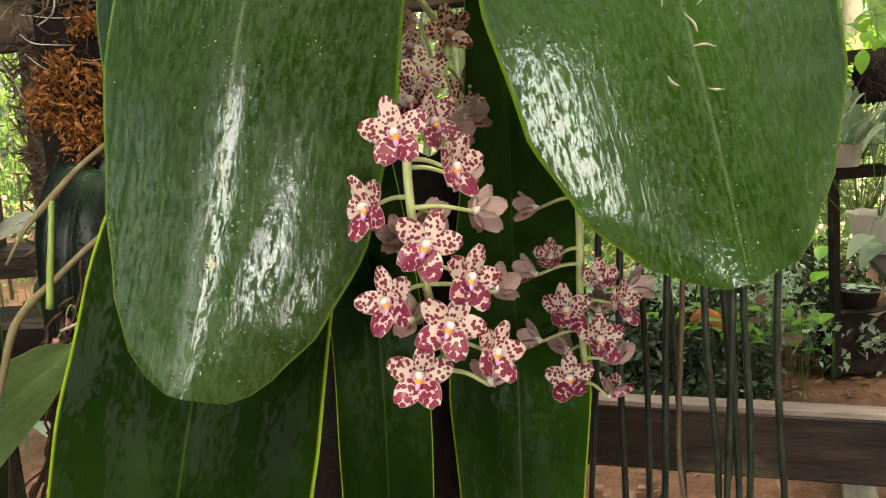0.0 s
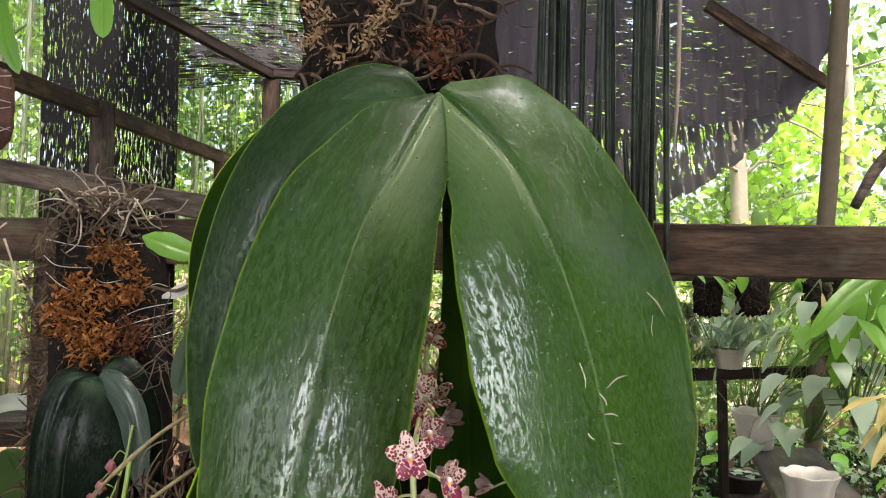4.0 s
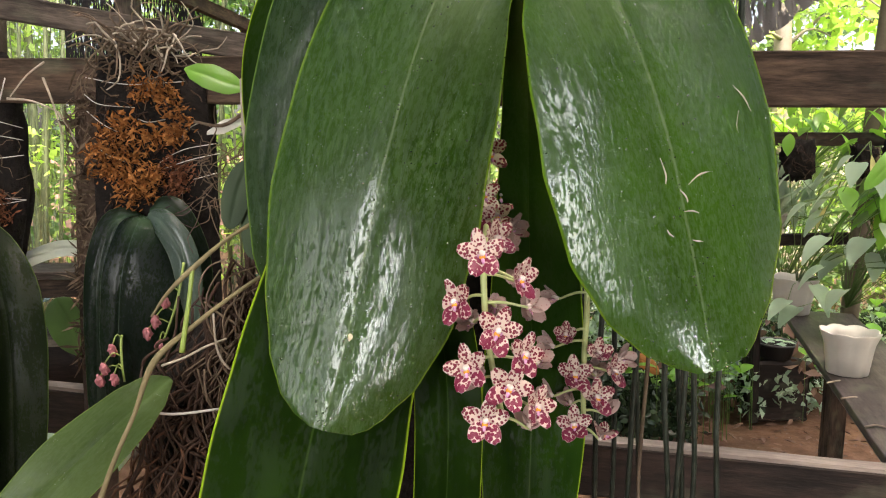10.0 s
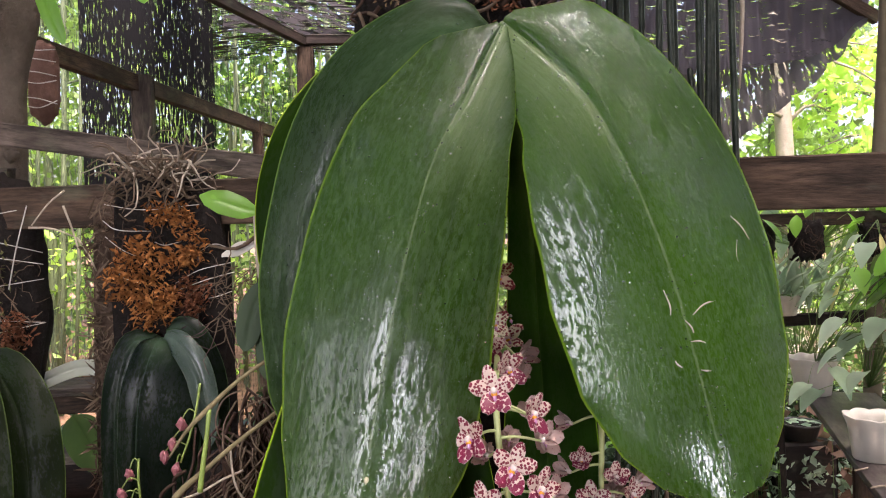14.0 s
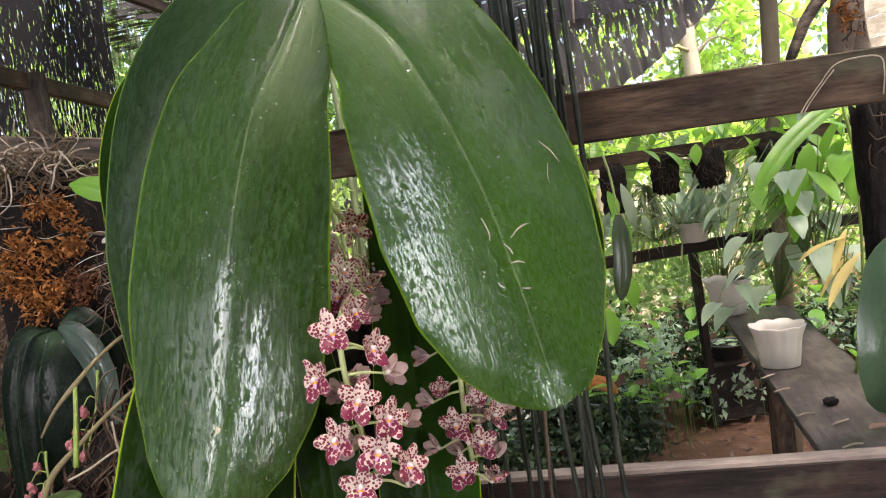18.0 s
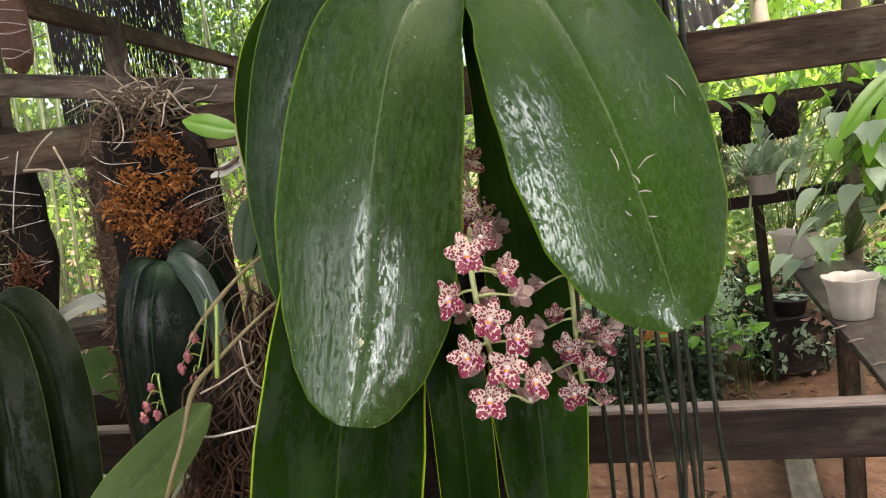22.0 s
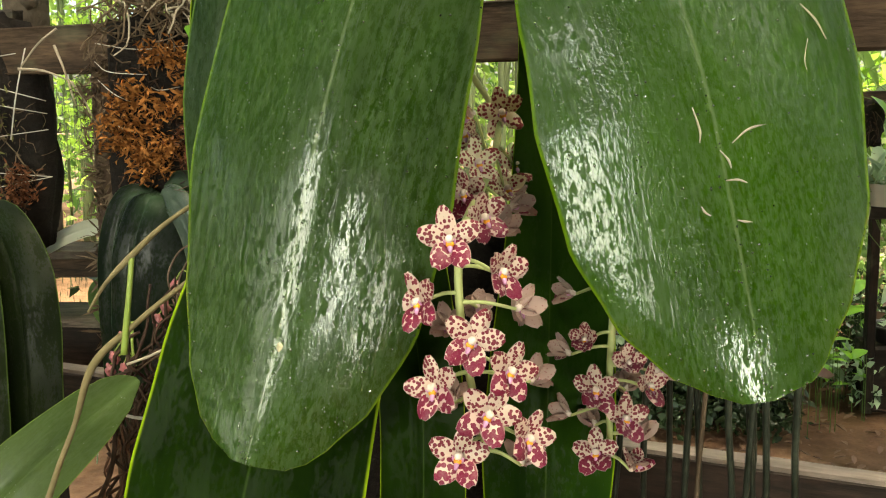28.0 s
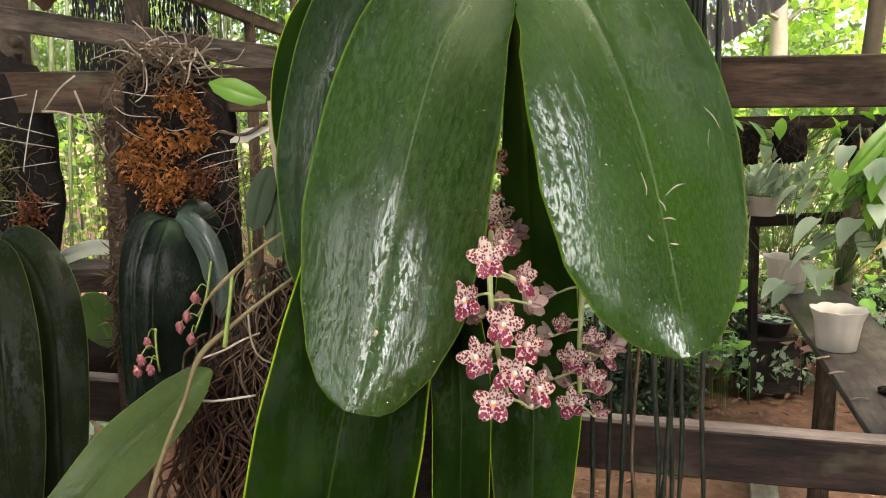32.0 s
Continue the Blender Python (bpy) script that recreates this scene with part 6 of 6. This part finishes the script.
for i in range(9):
    plank("board", (3.36, 4.5, 1.3 + 0.125 * i), (4.9, 4.3, 1.62 + 0.125 * i), 0.118, 0.02, M_BOARD, shed, "", 80 + i)
plank("post", (3.42, 4.53, 0.0), (3.42, 4.53, 2.4), 0.06, 0.06, M_RAIL, shed, "", 91)


def bushy(name, label, spots, mesh, stem_from, group=""):
    """A plant whose leaves are single parts: spots as (x, y, z, turn, tilt, size)."""
    t = thing(name, label, "plant", group)
    for x, y, z, turn, tilt, k in spots:
        root = stem_from or (x + 0.02, y + 0.02, 0.0)
        part("stem", tube([root, (Vector(root) + Vector((x, y, z))) / 2 + Vector((0, 0, 0.02)), (x, y, z)], (0.0018, 0.0009), 5, n=6), M_PLANT, t)
        share("leaf", mesh, t, Matrix.Translation((x, y, z)) @ pose(0, 0, 0, 0, tilt, turn) @ Matrix.Scale(k, 4))
    return t


HEART = mesh_of("leaf", simple_leaf(0.092, 0.06, 0.4, 0.2, 8, True), M_PLANT_GREY)
LONG = mesh_of("leaf", simple_leaf(0.2, 0.05, 0.4, 0.25, 8), M_PLANT)
LIME = mesh_of("leaf", simple_leaf(0.11, 0.06, 0.3, 0.2, 6), M_PLANT_LIME)
GOLD = mesh_of("leaf", simple_leaf(0.20, 0.038, 0.25, 0.25, 8), M_PLANT_GOLD)
r3 = random.Random(23)
climb = [(1.15, 1.98, 0.93, 190, 25, 1.1), (1.25, 1.95, 0.93, 210, 20, 1.1), (1.13, 1.95, 0.85, 170, 25, 0.95), (1.06, 2.0, 0.745, 200, 15, 0.9), (1.34, 1.9, 0.88, 240, 35, 1.1), (1.32, 1.95, 1.04, 250, 20, 1.0), (1.09, 2.1, 1.10, 150, 40, 0.8), (1.12, 2.05, 1.02, 170, 30, 0.9), (1.24, 2.0, 1.14, 220, 30, 0.9)]
climb += [(r3.uniform(1.1, 1.6), r3.uniform(1.85, 2.2), r3.uniform(0.78, 1.2), r3.uniform(0, 360), r3.uniform(5, 45), r3.uniform(0.6, 1.05)) for _ in range(12)]
bushy("climbing_plant", "grey-green heart-leaved climber over the bench", climb, HEART, (1.31, 2.42, 0.72))
bushy("potted_plant", "long-leaved green orchid plant with arching leaves", [(1.42 + r3.uniform(-0.1, 0.1), 2.1 + r3.uniform(-0.1, 0.1), 0.95 + r3.uniform(0, 0.2), r3.uniform(0, 360), r3.uniform(-35, 20), r3.uniform(0.7, 1.2)) for _ in range(18)], LONG, (1.42, 2.1, 0.8))
bushy("potted_plant", "grey strap-leaved plants crowded on the back shelf", [(r3.uniform(0.85, 1.35), 2.5 + r3.uniform(-0.08, 0.1), 0.90 + r3.uniform(0, 0.06), r3.uniform(0, 360), r3.uniform(-80, -30), r3.uniform(0.7, 1.2)) for _ in range(34)], mesh_of("leaf", simple_leaf(0.17, 0.035, 0.3, 0.25, 8), M_PLANT_GREY), (1.1, 2.52, 0.9))
bushy("ornamental_plant", "gold and cream striped broad leaves over the bench", [(1.13, 1.42, 0.925, 200, 26, 0.8), (1.20, 1.46, 0.90, 222, 36, 0.5)], GOLD, (1.25, 1.5, 0.9))
lime = thing("broad_leaf_plant", "large bright green blade leaf above the bench", "plant")
part("leaf", blade([(1.12, 1.42, 1.26), (1.05, 1.41, 1.235), (0.97, 1.4, 1.185), (0.92, 1.39, 1.14), (0.88, 1.39, 1.095)], WS(0.022), WS(0.019), n=20, face=(0, -0.8, 0.6)), M_PLANT_LIME, lime)
part("stem", tube([(1.12, 1.42, 1.26), (1.16, 1.45, 1.1), (1.18, 1.5, 0.8), (1.17, 1.54, 0.615)], 0.004, 6, n=10), M_STALK_GREEN, lime)
bushy("fern_plant", "loose green plants beyond the top rail", [(r3.uniform(1.2, 1.9), r3.uniform(2.6, 3.2), r3.uniform(0.9, 1.5), r3.uniform(0, 360), r3.uniform(-30, 40), r3.uniform(0.8, 1.5)) for _ in range(36)], LONG, (1.5, 2.9, 0.6))
bushy("yellow_leaf_plant", "yellowing leaves hanging by the back rail", [(1.4, 2.2, 1.16, 260, 60, 0.5), (1.42, 2.2, 1.02, 250, 65, 0.55), (1.3, 2.25, 1.0, 200, 50, 0.45)], GOLD, (1.42, 2.25, 1.2))
bushy("ground_plant", "lime green low plants beside the path", [(r3.uniform(0.75, 1.5), r3.uniform(2.9, 3.5), r3.uniform(0.10, 0.30), r3.uniform(0, 360), r3.uniform(-30, 30), r3.uniform(0.5, 0.9)) for _ in range(46)], LIME, None)
tagged(part("ground_cover", leaf_cloud(12000, clumps(120, ((0.15, 1.15), (2.75, 3.5), (0.02, 0.24)), 0.055), 0.038), M_PLANT_DARK), "low dark glossy ground cover plants", "ground cover", kind="stuff")
tagged(part("ground_cover", leaf_cloud(8500, clumps(130, ((0.2, 3.4), (3.4, 4.9), (0.03, 0.95)), 0.11), 0.05), M_PLANT), "green plants behind the dark ground cover", "ground cover", kind="stuff")
tagged(part("ground_cover", leaf_cloud(500, clumps(24, ((-1.6, -0.2), (2.4, 3.6), (0.05, 0.5)), 0.1), 0.09), M_PLANT_DARK), "dark low plants behind the slabs", "ground cover", kind="stuff")
# made-up cream leaves paint the bright gaps behind the shrubs
tagged(part("leaf_litter", leaf_cloud(3600, clumps(46, ((1.6, 4.4), (4.75, 5.3), (0.02, 1.15)), 0.10), 0.06), M_GAP_BRIGHT), "cream leaves added to stand in for bright gaps among the shrubs", "leaf litter", kind="stuff")
fluted_pot("flower_pot", 0.062, 0.07, M_POT, "shallow cream pot on the back rail", (1.235, 2.5, 0.88), 10)


def round_pot(x, y, z, r, h, label):
    bm = bmesh.new()
    n, rings = 24, []
    for k, u in ((0.72, 0), (0.98, 0.86), (1.08, 0.88), (1.08, 1.0), (0.96, 1.0), (0.9, 0.8)):
        rings.append([bm.verts.new((r * k * math.cos(2 * math.pi * j / n), r * k * math.sin(2 * math.pi * j / n), h * u)) for j in range(n)])
    for a, b in zip(rings, rings[1:]):
        for j in range(n):
            bm.faces.new((a[j], a[(j + 1) % n], b[(j + 1) % n], b[j]))
    bm.faces.new(rings[0][::-1])
    bm.faces.new(rings[-1])
    ob = part("flower_pot", bm, M_POT_DARK)
    ob.location = (x, y, z)
    return tagged(ob, label, "flower pot", "flower pots")


tagged(plank("loose_board", (1.22, 2.38, 0.022), (0.95, 1.74, 0.022), 0.02, 0.085, M_BOARD, None, "", 75), "pale loose board lying on the soil", "board")
string = thing("string", "two strands of pale string looped over the top rail", "string")
for k, n in ((0.0, 8), (0.005, 4)):
    part("strand", tube([(0.622 + k, 0.783, 1.227), (0.631 + k, 0.780, 1.241), (0.650 + k, 0.774, 1.265), (0.667, 0.768, 1.285 - k), (0.690, 0.762, 1.291 - k), (0.721, 0.752, 1.289), (0.726, 0.750, 1.270), (0.722, 0.751, 1.238)][:n], 0.0010, 6, n=30), M_ROOT_PALE, string)
for x, y, a in ((0.955, 1.5, 20), (0.90, 1.32, -10), (0.93, 1.24, 35), (0.87, 1.12, 5), (0.99, 1.62, 40)):
    tagged(part("dry_twig", tube([(x - 0.02, y, 0.618), (x + 0.004, y + 0.004, 0.620), (x + 0.022, y + 0.0004 * a, 0.618)], 0.0022, 5, n=5), M_ROOT_PALE), "short pale dry twig on the bench", "twig", "twigs on the bench")
tagged(part("seed_husk", lump(0.017, 0.014, 0.010, 3, 0.3, 3), M_FERN), "small black husk lying on the bench", "husk").location = (0.985, 1.36, 0.622)
for x, y, a in ((1.03, 1.25, 40), (0.95, 1.05, 100), (0.99, 1.18, 200)):
    tagged(share("fallen_leaf", mesh_of("fallen_leaf", simple_leaf(0.06, 0.03, -0.1, 0.3, 6), M_LITTER), None, pose(x, y, 0.622, 0, 0, a)), "small withered leaf on the bench", "leaf", "fallen leaves on the bench")

# crowded shelf and floor plants of the aisle
bushy("potted_plant", "grey-green mossy fronds hanging below the back rail", [(r3.uniform(0.98, 1.2), 2.5 + r3.uniform(-0.05, 0.06), r3.uniform(0.86, 1.08), r3.uniform(0, 360), r3.uniform(20, 85), r3.uniform(0.4, 0.9)) for _ in range(70)], mesh_of("leaf", simple_leaf(0.11, 0.012, 0.5, 0.2, 6), M_MOSSY), (1.09, 2.52, 1.1))
bushy("potted_plant", "strap-leaved orchids with thick upright grey leaves", [(1.28 + r3.uniform(-0.1, 0.14), 2.46 + r3.uniform(-0.05, 0.06), 0.93 + r3.uniform(0, 0.03), r3.uniform(0, 360), r3.uniform(-85, -40), r3.uniform(0.6, 1.0)) for _ in range(24)], mesh_of("leaf", simple_leaf(0.2, 0.034, 0.25, 0.3, 8), M_PLANT_GREY), (1.28, 2.48, 0.9))
bushy("climbing_plant", "broad heart-shaped leaves crowding over the bench end", [(1.155, 2.118, 0.70, 205, 14, 1.0), (1.33, 2.2, 0.85, 200, 18, 1.2), (1.42, 2.15, 0.86, 230, 24, 1.1), (1.50, 2.1, 0.95, 250, 16, 1.0), (1.38, 2.1, 1.0, 195, 10, 1.0), (1.46, 2.05, 1.06, 215, 22, 1.2), (1.30, 2.25, 0.98, 185, 26, 1.1), (1.56, 2.1, 0.84, 260, 30, 1.0), (1.44, 2.0, 0.78, 240, 34, 1.2)]
      + [(r3.uniform(1.25, 1.75), r3.uniform(2.0, 2.4), r3.uniform(0.78, 1.22), r3.uniform(140, 300), r3.uniform(5, 50), r3.uniform(0.5, 1.0)) for _ in range(20)], HEART, (1.42, 2.3, 0.66))
bushy("climbing_plant", "light green leaves of a vine along the top rail", [(r3.uniform(0.85, 1.75), r3.uniform(2.3, 2.7), r3.uniform(1.16, 1.34), r3.uniform(0, 360), r3.uniform(10, 60), r3.uniform(0.5, 0.9)) for _ in range(48)], LIME, (1.4, 2.6, 1.1))
bushy("broad_leaf_plant", "broad bright green leaves above the bench", [(1.40 + r3.uniform(-0.12, 0.2), 1.95 + r3.uniform(-0.1, 0.2), r3.uniform(1.02, 1.26), r3.uniform(150, 330), r3.uniform(0, 50), r3.uniform(0.9, 1.6)) for _ in range(22)], mesh_of("leaf", simple_leaf(0.13, 0.05, 0.35, 0.2, 8), M_PLANT_LIME), (1.45, 2.1, 0.75))
bushy("ornamental_plant", "red and yellow striped leaves beside the hanging slab", [(1.24 + r3.uniform(-0.04, 0.08), 1.62 + r3.uniform(-0.06, 0.06), r3.uniform(0.86, 1.02), r3.uniform(170, 240), r3.uniform(-5, 45), r3.uniform(0.5, 0.8)) for _ in range(4)], GOLD, (1.26, 1.7, 0.75))
tagged(part("ground_cover", leaf_cloud(11000, clumps(150, ((0.95, 3.3), (3.15, 4.1), (0.02, 0.34)), 0.07), 0.04), M_PLANT_DARK), "dark low potted plants crowding the floor", "ground cover", kind="stuff")
tagged(part("ground_cover", leaf_cloud(4200, clumps(150, ((0.3, 3.2), (2.95, 3.9), (0.05, 0.40)), 0.05), 0.045), M_PLANT_GREY), "pale grey-green leaves among the dark floor plants", "ground cover", kind="stuff")
tagged(part("leaf_litter", leaf_cloud(900, clumps(140, ((0.4, 3.0), (2.9, 3.9), (0.03, 0.35)), 0.06), 0.06), M_LITTER), "dry brown leaves caught among the floor plants", "leaf litter", kind="stuff")
bushy("young_plant", "bright green broad leaves among the floor plants", [(r3.uniform(0.9, 2.3), r3.uniform(3.0, 3.6), r3.uniform(0.2, 0.5), r3.uniform(0, 360), r3.uniform(-20, 35), r3.uniform(0.7, 1.4)) for _ in range(60)], LIME, None)


def bowl(x, y, z, r, h, label):
    ob = round_pot(x, y, z, r, h, label)
    soil_top = part("soil", lump(r * 0.92, r * 0.92, h * 0.12, 3, 0.3, x * 9), M_FERN, ob)
    soil_top.location = (0, 0, h * 0.86)
    for i in range(9):
        share("leaf", HEART, ob, Matrix.Translation((r3.uniform(-0.6, 0.6) * r, r3.uniform(-0.6, 0.6) * r, h * 0.95)) @ pose(0, 0, 0, 0, r3.uniform(-40, 10), r3.uniform(0, 360)) @ Matrix.Scale(r3.uniform(0.4, 0.8), 4))


block = thing("plant_stand", "dark wooden block that carries a bowl of seedlings", "plant stand")
plank("block", (1.50, 3.12, 0.135), (1.74, 3.12, 0.135), 0.27, 0.16, M_RAIL_LOW, block, "", 55)
bowl(1.61, 3.105, 0.272, 0.085, 0.07, "shallow dark brown bowl with small seedlings")

# smaller plants of the aisle
dark = thing("hanging_leaf", "single dark leaf hanging beside the back rail", "leaf")
part("leaf", blade([(0.645, 1.6, 1.075), (0.643, 1.59, 1.03), (0.64, 1.585, 0.97), (0.632, 1.585, 0.92), (0.626, 1.59, 0.872)], WS(0.024), WS(0.024), n=18, cup=0.2), M_PLANT_DARK, dark)
part("stalk", tube([(0.645, 1.6, 1.075), (0.655, 1.65, 1.16), (0.66, 1.7, 1.22)], 0.003, 6, n=6), M_STALK_GREEN, dark)
for x, y, z, a, k in ((0.70, 1.75, 1.06, 250, 0.9), (0.72, 1.8, 0.90, 280, 0.8), (0.69, 1.9, 0.80, 260, 0.9), (0.66, 1.7, 1.13, 300, 0.7)):
    tagged(share("hanging_leaf", LIME.copy(), None, pose(x, y, z, 0, 62, a) @ Matrix.Scale(k, 4)), "small lime green leaf hanging in the aisle", "leaf", "small hanging leaves")
bushy("young_plant", "bright lime seedling leaves among the ground cover", [(1.0 + r3.uniform(-0.2, 0.28), 2.85 + r3.uniform(-0.1, 0.25), 0.30 + r3.uniform(-0.08, 0.12), r3.uniform(0, 360), r3.uniform(-25, 20), r3.uniform(0.45, 0.85)) for _ in range(26)], LIME, None)
orange = thing("dry_leaf", "orange withered leaf among the ground cover", "leaf")
part("leaf", blade([(0.88, 2.9, 0.30), (0.92, 2.88, 0.33), (0.97, 2.87, 0.31), (1.01, 2.87, 0.27)], WS(0.03), WS(0.03), n=12, cup=0.3, face=(0, -1, 0.6)), M_MOSS, orange)


def drops(ob, count, seed, low=0.1):
    """Small water drops lying on the face of a leaf."""
    r = random.Random(seed)
    bm = bmesh.new()
    faces = [f for f in ob.data.polygons if f.normal.y < -0.3]
    for _ in range(count):
        f = r.choice(faces)
        q = [ob.data.vertices[i].co for i in f.vertices]
        a, b = r.random(), r.random()
        p = q[0].lerp(q[1], a).lerp(q[3].lerp(q[2], a), b)
        k = r.choice((0.0003, 0.0004, 0.0005, 0.0007, 0.0009))
        m = Matrix.Translation(p) @ f.normal.to_track_quat("Z", "Y").to_matrix().to_4x4() @ pose(0, 0, 0, 0, 0, r.uniform(0, 180)) @ Matrix.Diagonal((k * r.uniform(0.7, 1.6), k, k * 0.5, 1))
        bmesh.ops.create_icosphere(bm, subdivisions=1, radius=1.0, matrix=m)
    tagged(part("water_drop", bm, M_WATER, orchid, "tiny water drops lying on the leaf"), kind="stuff")


for k, ob in enumerate(o for o in list(orchid.children) if o.name.split(".")[0] == "leaf" and o.data.materials[0] in (M_LEAF, M_LEAF_LIT, M_LEAF_REAR)):
    drops(ob, 420 if k < 2 else 160, 5 + k)
